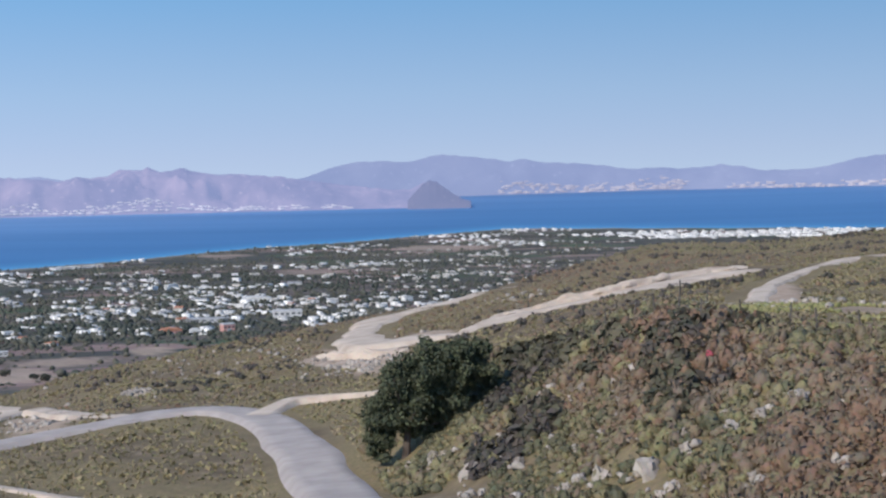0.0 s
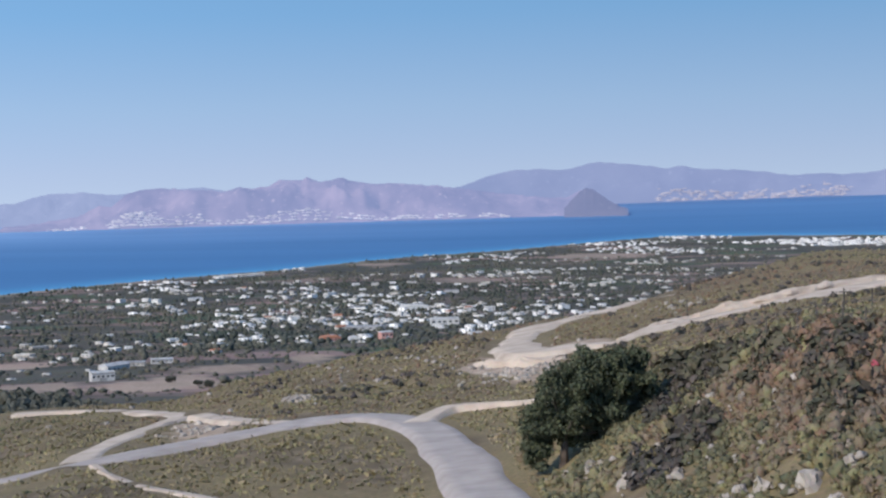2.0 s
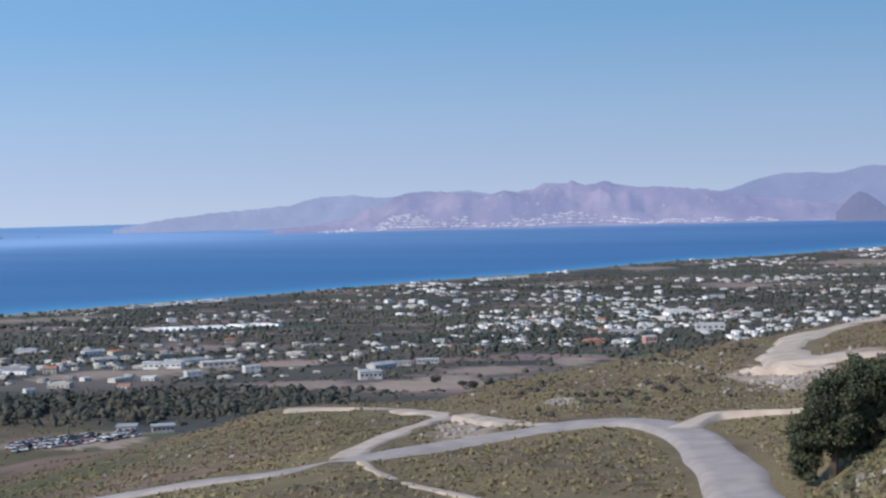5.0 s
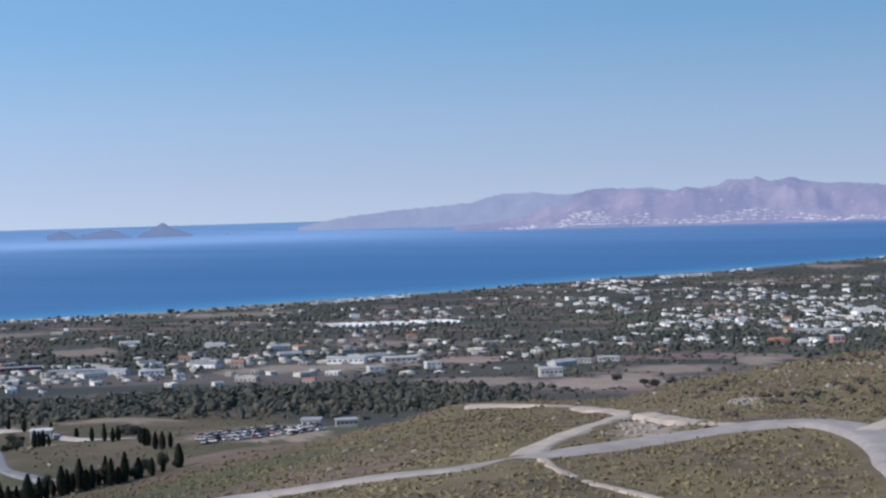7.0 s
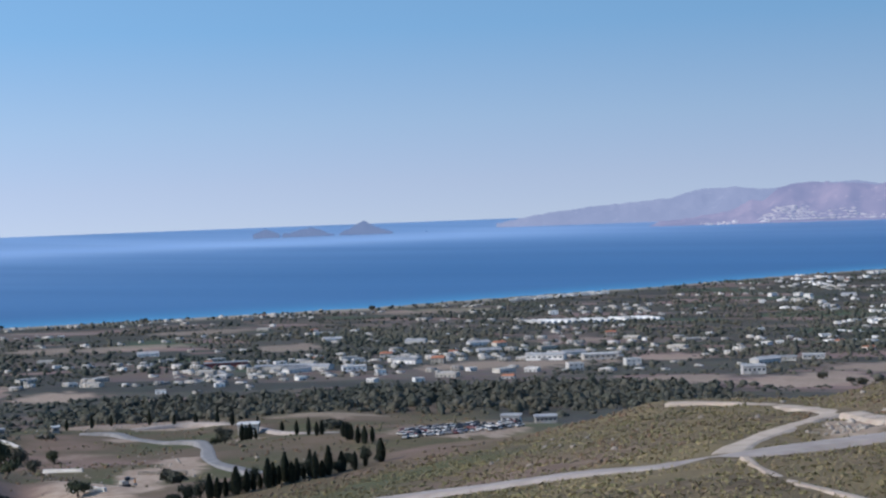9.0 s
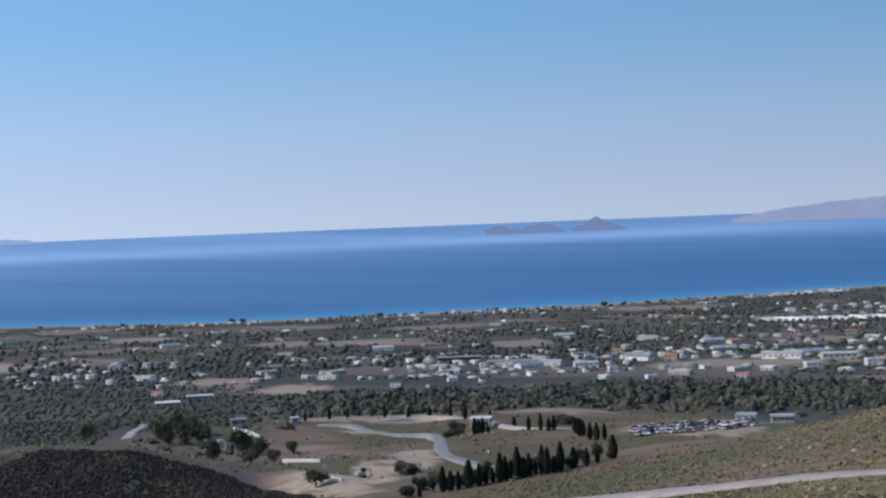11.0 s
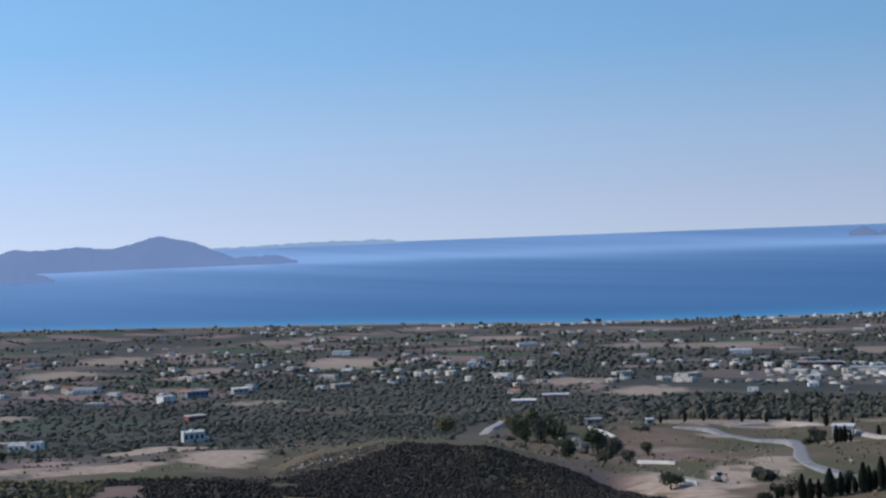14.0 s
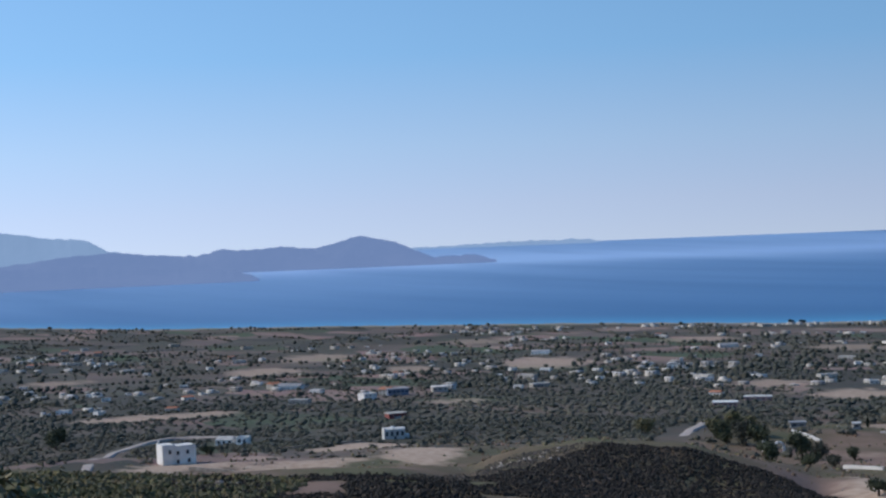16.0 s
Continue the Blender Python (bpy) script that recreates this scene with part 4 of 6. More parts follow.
def make_scrub():
    g = np.random.RandomState(5)
    # the thick bank beside the pine
    a, r = polar_points(g, 13000, -19, 3.2, 50, 128, 1.6)
    x, y = -r * np.sin(np.radians(a)), r * np.cos(np.radians(a))
    dense = 0.6 * rough(x, y, 9, 11) + 0.4 * rough(x, y, 3.5, 12)
    lawn = np.clip((-8.5 - a) / 3, 0, 1) * np.clip((r - 88) / 6, 0, 1)
    keep = (dense - 1.2 * lawn > -0.55) & (bare_patch(a, r) < 0.3) & clear_of_roads(x, y) & (r < 128 - 10 * np.abs(dense))
    keep &= ((a < 1.2) | (r < 99) | (r > 106)) & ~((a > -1.5) & (r < 87))
    for pa, pr, ps in SPOTS:
        px, py = -pr * math.sin(radians(pa)), pr * math.cos(radians(pa))
        keep &= (x - px) ** 2 + ((y - py) / 1.8) ** 2 > (0.42 * ps) ** 2
    a, r, d = a[keep], r[keep], dense[keep]
    hue = np.clip(0.36 + 0.40 * rough(x[keep], y[keep], 11, 16) + 0.2 * rough(x[keep], y[keep], 4, 17) - 0.03 * (a + 6) * 0.7 + 0.16 * g.normal(size=len(a)), 0, 0.86)
    size = (0.42 + 1.0 * g.rand(len(a)) ** 2.0) * (0.85 + 0.3 * d) * np.where(a < -5, 1.15, 0.95)
    scatter("bank_bushes", [cushion(s, 22, 0.11) for s in range(8)], to_places(a, r, -0.1), size, SCRUB, "rounded heather, thorn and broom cushions thick on the bank", "scrub", 6, 0.75 + 0.8 * g.rand(len(a)), None, hue)
    # thinner scrub over the ridge and the spur
    a, r = polar_points(g, 44000, -19, 46, 100, 345, 1.2)
    crest = column(LINE_CREST, 1, a)
    x, y = -r * np.sin(np.radians(a)), r * np.cos(np.radians(a))
    dense = rough(x, y, 14, 13) * 0.5 + rough(x, y, 5, 12) * 0.5
    field = np.clip((a - 5) / 2, 0, 1) * np.clip((152 - r) / 8, 0, 1)
    ridge = np.clip((r - 165) / 20, 0, 1) * np.clip((19 - a) / 3, 0, 1)
    keep = (dense + 0.5 * ridge - 1.0 * field > -0.05) & (r < crest + 12) & (bare_patch(a, r) < 0.3) & clear_of_roads(x, y) & ((a > 3) | (r > 118)) & ~((a < -7.5) & (r < 122))
    a, r = a[keep], r[keep]
    size = (0.22 + 0.5 * g.rand(len(a)) ** 2.4) * (0.7 + r / 520)
    hue = np.clip(0.5 + 0.4 * rough(x[keep], y[keep], 22, 18) + 0.13 * g.normal(size=len(a)), 0, 1)
    scatter("ridge_scrub", [cushion(s + 20, 1, 0.24) for s in range(7)], to_places(a, r, -0.08), size, SCRUB, "low dry scrub scattered over ridge and spur", "scrub", 7, 0.7 + 0.5 * g.rand(len(a)), None, hue)
    # tufts of dry grass
    a, r = polar_points(g, 40000, -18, 46, 86, 250, 1.1)
    x, y = -r * np.sin(np.radians(a)), r * np.cos(np.radians(a))
    keep = (r < column(LINE_CREST, 1, a) + 5) & (bare_patch(a, r) < 0.5) & clear_of_roads(x, y) & ((a > 2) | (r > 108) | (a < -9)) & (rough(x, y, 7, 15) > -0.5)
    a, r = a[keep], r[keep]
    scatter("grass_tufts", [clump(6, 0.5, 0.45, 0.24, s, 0.4, True) for s in range(6)], to_places(a, r, -0.02), 0.28 + 0.4 * g.rand(len(a)), GRASS, "tufts of dry olive-brown grass on the slopes", "grass", 8)


make_scrub()


def make_cover(name, mat, label, n, a0, a1, r0, r1, lo, hi, seed, thresh, power=1.0, past=3, leaves=0, brow=None, patches=None):
    """More bushes over one stretch of slope."""
    g = np.random.RandomState(seed)
    protos = [cushion(seed + s, leaves, 0.22) for s in range(6)]
    a, r = polar_points(g, n, a0, a1, r0, r1, power)
    x, y = -r * np.sin(np.radians(a)), r * np.cos(np.radians(a))
    edge = np.minimum((a - a0) / 2.5, (a1 - a) / 2.5)
    keep = (rough(x, y, 11, seed + 1) + 0.5 * rough(x, y, 4, seed + 2) > thresh + np.clip(0.8 - edge, 0, 1)) & (bare_patch(a, r) < 0.3) & (r < column(LINE_CREST, 1, a) + past) & clear_of_roads(x, y)
    if brow:        # bare above a slanting line of (degrees, metres)
        keep &= r < np.interp(a, [p[0] for p in brow], [p[1] for p in brow]) + 4 * rough(x, y, 5, seed + 5)
    if patches:     # thickets round (degrees, metres, half widths)
        keep &= np.min([((a - pa) / wa) ** 2 + ((r - pr) / wr) ** 2 for pa, pr, wa, wr in patches], axis=0) < 1 + 0.5 * rough(x, y, 3, seed + 6)
    a, r = a[keep], r[keep]
    return scatter(name, protos, to_places(a, r, -0.06), lo + (hi - lo) * g.rand(len(a)) ** 1.5, mat, label, "scrub", seed + 3)


make_cover("maquis_thicket", MAQUIS, "dark maquis thicket clothing a round knoll", 17000, 44.3, 59.5, 200, 264, 0.3, 0.95, 31, -0.9, 1.0, 3, 2, brow=[(53.3, 264), (55, 252), (56.5, 239), (58.3, 225), (60, 214)])
make_cover("knoll_grass", HEATHER, "dry brown weeds over the brow of the knoll", 8500, 51.5, 62, 214, 268, 0.22, 0.6, 33, -1.1, 1.0, 3, 0)
make_cover("maquis_strip", MAQUIS, "dark bushes along the brow of the slope", 6500, 57.5, 70.5, 168, 222, 0.4, 1.05, 35, -0.35, 1.0, 3, 4)
make_cover("green_shrubs", GREENBUSH, "yellow-green shrubs and broom on the near bank", 1500, 68, 82, 46, 130, 0.6, 1.3, 39, -0.5, 1.0, 3, 8)
make_cover("brow_shrubs", GREENBUSH, "yellow-green shrubs and tall weeds along the brow", 3600, 65.5, 80, 165, 219, 0.45, 1.35, 57, -0.45, 1.0, 4, 11)
make_cover("dark_heather", HEATHER, "dark heather patches among the scrub of the bank", 1400, -13, -0.5, 72, 108, 0.6, 1.4, 43, 0.2, 1.0, 3, 22)
make_cover("dark_shrubs", DUSKY, "dark grey-green shrubs in thickets on the bank", 3800, -13.5, 0.5, 74, 118, 0.7, 1.7, 63, -0.9, 1.0, 3, 26,
           patches=[(-9.4, 90, 2.1, 5), (-8.7, 80, 0.8, 3.5), (-3.7, 104, 1.3, 5), (-3.6, 90, 1.0, 4), (-11.2, 90, 0.7, 3), (-6.4, 96, 1.0, 3)])
make_cover("ridge_juniper", HEATHER, "darker juniper bushes dotted over the ridge", 2600, -18, 14, 165, 335, 0.5, 1.3, 47, 0.05, 1.0, 10, 6)
make_cover("green_grass", LAWN, "short green-yellow grass behind the fence", 5200, -19, -6.5, 91, 124, 0.4, 0.8, 46, -0.6)
make_cover("valley_scrub", SCRUB, "olive-brown scrub and weeds over the valley slopes", 9000, 28, 80, 270, 560, 0.4, 1.3, 53, -0.2, 1.0, 420)


def make_pine():
    """The big dark pine leaning on the bank."""
    thing = new("pine_tree")
    thing.matrix_world = Matrix.Translation(spot(1.6, 101, -0.2))
    tagged(thing, "dark green bushy pine on the bank above the road", "tree")
    g = np.random.RandomState(8)
    bm = bmesh.new()

    def limb(a, b, r0, r1):
        m = (b - a).to_track_quat("Z", "Y").to_matrix().to_4x4()
        ret = bmesh.ops.create_cone(bm, segments=8, radius1=r0, radius2=r1, depth=(b - a).length, cap_ends=True)
        bmesh.ops.transform(bm, matrix=Matrix.Translation((a + b) / 2) @ m, verts=ret["verts"])
    root, fork = Vector((0, 0, -0.4)), Vector((0.2, 0.1, 2.0))
    limb(root, fork, 0.34, 0.24)
    tips = []
    for k in range(9):
        an = k * 2.4
        tip = Vector((2.4 * math.cos(an) + 0.5, 2.2 * math.sin(an), 2.6 + 0.45 * k))
        limb(fork, tip, 0.15, 0.04)
        tips.append(tip)
    part("trunk", bm, BARK, thing)
    vs, fs, base = [], [], 0
    # boughs of the crown: right, up, radius; each breaks into smaller sprays
    for k, (cx, cz, rad) in enumerate(BOUGHS):
        for q in range(6):
            o = g.normal(size=3) * rad * 0.55
            v, f = clump(430, rad * g.uniform(0.6, 0.95), rad * g.uniform(0.42, 0.65), 0.12, 40 + 9 * k + q, 0.5)
            vs.append(v + np.array([cx + 0.14 * (cz - 3.5) + o[0], o[1] * 1.3, cz + 0.7 * o[2]]))
            fs.append(f + base)
            base += len(v)
    me = toned(mesh_of("crown", np.concatenate(vs).tolist(), np.concatenate(fs).tolist(), PINE), 24, 9)
    part("crown", me, PINE, thing)


BOUGHS = [(1.9, 3.7, 1.0), (2.9, 4.7, 1.0), (0.6, 2.3, 1.0), (0.3, 5.0, 1.2), (2.4, 5.6, 1.2), (-0.7, 1.5, 0.9), (-1.2, 2.6, 1.0), (-0.2, 2.9, 1.2), (-1.1, 4.0, 1.1), (0.2, 4.3, 1.3), (-0.6, 5.4, 1.1), (0.9, 5.5, 1.3), (1.0, 3.6, 1.2), (2.0, 4.8, 1.3), (1.9, 6.5, 1.3), (3.1, 5.9, 1.3),
          (3.0, 7.2, 1.1), (4.2, 6.7, 1.1), (4.9, 5.9, 0.9), (0.7, 6.7, 1.0), (-1.5, 1.2, 0.7), (3.9, 5.2, 0.9)]
make_pine()


def make_orchards():
    g = np.random.RandomState(12)
    # single trees nearer the hill
    a, r = polar_points(g, 44000, 3, 81, 300, 1050, 1.5)
    x, y = -r * np.sin(np.radians(a)), r * np.cos(np.radians(a))
    keep = (g.rand(len(a)) < grove(a, r)) & clear_of_roads(x, y) & (bare_patch(a, r) < 0.2)
    keep &= ~((r < 470) & (a < 44) & (g.rand(len(a)) < 0.93)) & ~((r < 470) & (a > 57) & (g.rand(len(a)) < 0.8))
    a, r, x, y = a[keep], r[keep], x[keep], y[keep]
    wood = np.exp(-((r - 570) / 110) ** 4) * np.clip((a - 18) / 4, 0, 1) * np.clip((47 - a) / 4, 0, 1)
    size = (1.7 + 2.2 * g.rand(len(a)) ** 1.8) * (1 + 0.6 * wood)
    hue = np.clip(0.42 + 0.3 * rough(x, y, 110, 24) + 0.2 * rough(x, y, 30, 29) + 0.14 * g.normal(size=len(a)), 0, 1)
    tall = (0.4 + 0.3 * g.rand(len(a))) * (1 + 0.8 * wood)
    near = r < 640
    for name, part_of, protos in (("orchard_trees", near, [leafy(s) for s in range(10)]), ("olive_groves", ~near, [blob(s + 60, 2, 6) for s in range(12)])):
        scatter(name, protos, to_places(a[part_of], r[part_of], -0.2), size[part_of], ORCHARD, "olive trees, orchards and woods below the hill", "trees", 13, tall[part_of], None, hue[part_of], True)
    # groves and hedgerows out to the shore: rows of trees along field edges, and thickets between
    ha, hr = polar_points(g, 1150, -6, 81, 900, 3000, 1.0)
    n = 16
    along = (np.arange(n) - n / 2)[None, :] * 5.0
    way = np.where(g.rand(1150) < 0.72, 0.0, 1.2)[:, None] + g.normal(size=(1150, 1)) * 0.15
    rowa = (ha[:, None] + np.degrees(along * np.cos(way) / hr[:, None])).ravel()
    rowr = (hr[:, None] + along * np.sin(way)).ravel()
    a, r = polar_points(g, 20000, -6, 81, 950, 3050, 0.8)
    x, y = -r * np.sin(np.radians(a)), r * np.cos(np.radians(a))
    dense = 0.5 * rough(x, y, 170, 25) + 0.5 * rough(x, y, 60, 26)
    keep = dense > 0.02
    woods = [(g.normal(c, w, n), g.normal(d, q, n)) for c, w, d, q, n in ((31.5, 1.9, 1215, 48, 900), (28.2, 0.8, 1480, 30, 120), (14.6, 0.8, 980, 28, 130), (27.5, 0.8, 1500, 25, 60), (10.5, 1.2, 1900, 40, 120), (50.4, 0.7, 1010, 14, 50), (9, 6.5, 1350, 300, 3800), (2, 4.5, 2150, 320, 1500))]
    a, r = np.concatenate([a[keep], rowa] + [q[0] for q in woods]), np.concatenate([r[keep], rowr] + [q[1] for q in woods])
    keep = (r < column(SHORE, 1, a) - 30) & (r > column(LINE_CREST, 1, a) + 300) & (np.abs(a - 40.2) + np.abs(r - 1150) / 25 > 2.2) & (bare_patch(a, r) < 0.3)
    a, r = a[keep], r[keep]
    x, y = -r * np.sin(np.radians(a)), r * np.cos(np.radians(a))
    hue = np.clip(0.45 + 0.4 * rough(x, y, 130, 27) + 0.15 * g.normal(size=len(a)), 0, 1)
    size = 2.0 + 4.0 * g.rand(len(a)) ** 2
    scatter("far_groves", [blob(s + 30, 2, 5) for s in range(12)], to_places(a, r, -0.2), 0.95 * size, ORCHARD, "hedgerows and groves between the fields out to the shore", "trees", 14, 0.5 + 0.45 * g.rand(len(a)), None, hue, True)


make_orchards()

# ---------------------------------------------------------------- houses


def house(w, d, h, floors, wall, roof, pitched=False, windows=3):
    """A small island house at the origin, its front towards -y."""
    thing = new("house")
    part("wall", box_bm(-w / 2, w / 2, -d / 2, d / 2, -2.5, h, 0.06), wall, thing)
    if pitched:
        bm = bmesh.new()
        q = [bm.verts.new(p) for p in ((-w / 2 - .4, -d / 2 - .4, h), (w / 2 + .4, -d / 2 - .4, h), (w / 2 + .4, d / 2 + .4, h), (-w / 2 - .4, d / 2 + .4, h), (-w / 2 + .6, 0, h + d * .22), (w / 2 - .6, 0, h + d * .22))]
        for f in ((0, 1, 5, 4), (2, 3, 4, 5), (1, 2, 5), (3, 0, 4), (3, 2, 1, 0)):
            bm.faces.new([q[i] for i in f])
        part("roof", bm, roof, thing)
    else:
        bm = box_bm(-w / 2 + .25, w / 2 - .25, -d / 2 + .25, d / 2 - .25, h, h + .12)
        part("roof", bm, roof, thing)
        bm = bmesh.new()
        for b in ((-w / 2, w / 2, -d / 2, -d / 2 + .22), (-w / 2, w / 2, d / 2 - .22, d / 2), (-w / 2, -w / 2 + .22, -d / 2 + .22, d / 2 - .22), (w / 2 - .22, w / 2, -d / 2 + .22, d / 2 - .22)):
            box_bm(*b, h - .01, h + .65, 0, bm)
        part("parapet", bm, wall, thing)
    for k in range(floors):
        z = h / floors * k
        for i in range(windows):
            x = -w / 2 + w * (i + 0.5) / windows
            if k == 0 and i == windows // 2:
                part("door", box_bm(x - .5, x + .5, -d / 2 - .04, -d / 2 + .1, 0, 2.1), GLASS, thing, "dark door")
            else:
                part("window", box_bm(x - .6, x + .6, -d / 2 - .04, -d / 2 + .1, z + 1.0, z + 2.2), GLASS, thing, "dark window")
    return thing


def place_at(az, r, turn, lift=0.0):
    """Upright at a spot on the plain, its front towards the hill and turned by degrees."""
    return Matrix.Translation(spot(az, r, lift)) @ Matrix.Rotation(radians(az + turn), 4, "Z")
KINDS = [(house(10, 8, 3.4, 1, WHITE, ROOF), "white flat-roofed village house with a low parapet"), (house(12, 9, 6.4, 2, WHITE, ROOF), "white two-storey house with a flat roof"),
         (house(9, 7, 3.2, 1, WHITE, TILE, True), "white cottage with a hipped clay tile roof"), (house(16, 9, 3.8, 1, CREAM, ROOF, False, 5), "long cream farm building with a flat roof"),
         (house(11, 10, 6.2, 2, CREAM, TILE, True), "cream two-storey house with a clay tile roof"), (house(22, 11, 4.4, 1, WHITE, GREY, True, 5), "white storage hall with a grey metal roof"),
         (house(7, 6, 3.0, 1, WHITE, ROOF, False, 2), "small white flat-roofed hut")]
g = random.Random(4)
taken = []
first = set()


def settle(az, r, kind, turn):
    ob, label = KINDS[kind]
    m = place_at(az, r, turn) @ (Matrix.Diagonal((0.72, 0.68, 0.56, 1)) if kind not in first else Matrix.Identity(4))
    if kind in first:
        ob = copy_thing(ob, m)
    else:
        first.add(kind)
        ob.matrix_world = m
    tagged(ob, label, "house", "houses on the plain")
    taken.append((az, r))
    return ob




def streets(seed, n, a0, a1, r0, r1, per, gap):
    """Houses strung along short village streets: degrees and metres away."""
    h = np.random.RandomState(seed)
    ca, cr = h.uniform(a0, a1, n)[:, None], h.uniform(r0, r1, n)[:, None]
    way = np.where(h.rand(n) < 0.75, h.normal(size=n) * 0.3, 1.2 + h.normal(size=n) * 0.4)[:, None]
    along = (np.arange(per)[None, :] - per / 2) * gap + h.normal(size=(n, per)) * 4
    off = h.choice([-9, 9], size=(n, per)) + h.normal(size=(n, per)) * 4
    a = ca + np.degrees((along * np.cos(way) - off * np.sin(way)) / cr)
    return a.ravel(), (cr + along * np.sin(way) + off * np.cos(way)).ravel()


VILLAGE = list(zip(*streets(59, 40, 1, 19, 950, 2100, 8, 17)))
count = 0
while count < 270:
    # the village is thickest straight ahead; low sheds in the middle, small farms far to the left
    pick = g.random()
    if pick < 0.48:
        (az, r), odds = g.choice(VILLAGE), (26, 20, 8, 6, 4, 3, 22)
    elif pick < 0.55:
        az, r, odds = g.gauss(31, 6), g.gauss(960, 120), (10, 3, 6, 26, 2, 14, 16)
    else:
        az, r, odds = g.uniform(20, 80), g.uniform(760, 1700), (12, 2, 8, 18, 3, 6, 34)
    if not (-4 < az < 80 and 700 < r < float(column(SHORE, 1, az)) - 60):
        continue
    if float(bare_patch(np.array(az), np.array(r))) > 0.3:
        continue
    if any(abs(az - a) * r / 57.3 < 8 and abs(r - q) < 9 for a, q in taken):
        continue
    settle(az, r, g.choices(range(7), odds)[0], g.uniform(-45, 45))
    count += 1

# ---------------------------------------------------------------- the many small houses


def boxes(parts):
    """Boxes (x0, x1, y0, y1, z0, z1, slot) as one prototype of quads with material slots."""
    v, f, s = [], [], []
    for x0, x1, y0, y1, z0, z1, slot in parts:
        b = len(v)
        v += [(x0, y0, z0), (x1, y0, z0), (x1, y1, z0), (x0, y1, z0), (x0, y0, z1), (x1, y0, z1), (x1, y1, z1), (x0, y1, z1)]
        f += [tuple(b + i for i in q) for q in ((0, 1, 5, 4), (1, 2, 6, 5), (2, 3, 7, 6), (3, 0, 4, 7), (4, 5, 6, 7))]
        s += [slot] * 4 + [2 if slot == 0 else slot]
    return np.array(v, float), np.array(f), np.array(s)


def opening(x, z, w=1.1, h=1.2, y=-4.0):
    return (x - w / 2, x + w / 2, y - 0.05, y + 0.1, z, z + h, 1)


FAR_HOUSES = [boxes([(-5, 5, -4, 4, -3, 3.3, 0), (-5, 0, -1, 4, 3.3, 6.2, 0), opening(-3, 1), opening(0, 0, 1, 2.1), opening(3, 1)]),
              boxes([(-4, 4, -4, 4, -3, 6.3, 0), (4, 8, -3, 3, -3, 3.1, 0), opening(-2, 1), opening(2, 1), opening(-2, 4), opening(2, 4)]),
              boxes([(-7, 7, -4, 4, -3, 3.6, 0), (-3, 4, -2, 4, 3.6, 4.4, 0), opening(-5, 1), opening(-1.5, 1), opening(2, 0, 1, 2.1), opening(5, 1)]),
              boxes([(-3, 3, -3, 3, -3, 3.0, 0), opening(0, 0, 1, 2, -3), (3, 5, -3, 2, -3, 2.4, 0)]),
              boxes([(-6, 6, -4, 4, -3, 6.6, 0), (-6, 6, -5.2, -4, 3.2, 3.4, 0), opening(-4, 1), opening(0, 1), opening(4, 1), opening(-4, 4.2, 1.6, 2), opening(0, 4.2, 1.6, 2), opening(4, 4.2, 1.6, 2)])]


def far_town(name, label, a, r, size, wall, seed, roof=None):
    g = np.random.RandomState(seed)
    keep = (r < column(SHORE, 1, a) - 25) & (r > column(LINE_CREST, 1, a) + 150) & (bare_patch(a, r) < 0.3)
    a, r = a[keep], r[keep]
    s = size * (0.7 + 0.6 * g.rand(len(a)))
    return scatter(name, FAR_HOUSES, to_places(a, r), s, (wall, GLASS, roof or ROOF), label, "houses", seed, 0.5 + 0.25 * g.rand(len(a)), turns=np.radians(a) + g.uniform(-0.6, 0.6, len(a)))


def clusters(seed, n, a0, a1, r0, r1, per, sa, sr):
    g = np.random.RandomState(seed)
    ca, cr = g.uniform(a0, a1, n), g.uniform(r0, r1, n)
    a = np.repeat(ca, per) + g.normal(size=n * per) * sa
    r = np.repeat(cr, per) + g.normal(size=n * per) * sr
    return a, r


far_town("village_houses", "white village houses crowded over the plain", *streets(61, 34, 0, 18, 980, 2450, 8, 15), 0.6, WHITE, 62)
far_town("village_core", "white houses packed round the village streets", *streets(81, 11, 4, 15, 1020, 1450, 8, 14), 0.6, WHITE, 82)
far_town("cream_village_houses", "cream and grey houses among the orchards", *streets(63, 28, 0, 22, 900, 2500, 8, 15), 0.55, CREAM, 64)
far_town("outlying_houses", "white and cream houses thinly spread behind the ridge", *streets(67, 34, -6, 5, 1500, 2650, 7, 16), 0.58, CREAM, 68)
far_town("sheds_by_the_wood", "grey-roofed sheds and workshops in a strip beyond the wood", *streets(83, 14, 22, 44, 800, 1010, 7, 16), 0.46, CREAM, 84, GREY)
far_town("small_farms", "small grey and cream farm sheds on the plain", *streets(65, 80, 20, 80, 800, 1660, 6, 19), 0.52, CREAM, 66)
far_town("harbour_town", "dense white harbour town by the shore", *clusters(69, 40, -17, -5, 2680, 2900, 14, 0.7, 30), 0.75, WHITE, 70)
far_town("shore_town", "white shore villages along the beach", *clusters(71, 40, -5, 10, 2450, 3100, 8, 0.6, 30), 0.6, WHITE, 72)
far_town("beach_houses", "low pale houses along the beach", *clusters(73, 30, 28, 60, 1620, 1740, 5, 0.6, 15), 0.5, CREAM, 74)


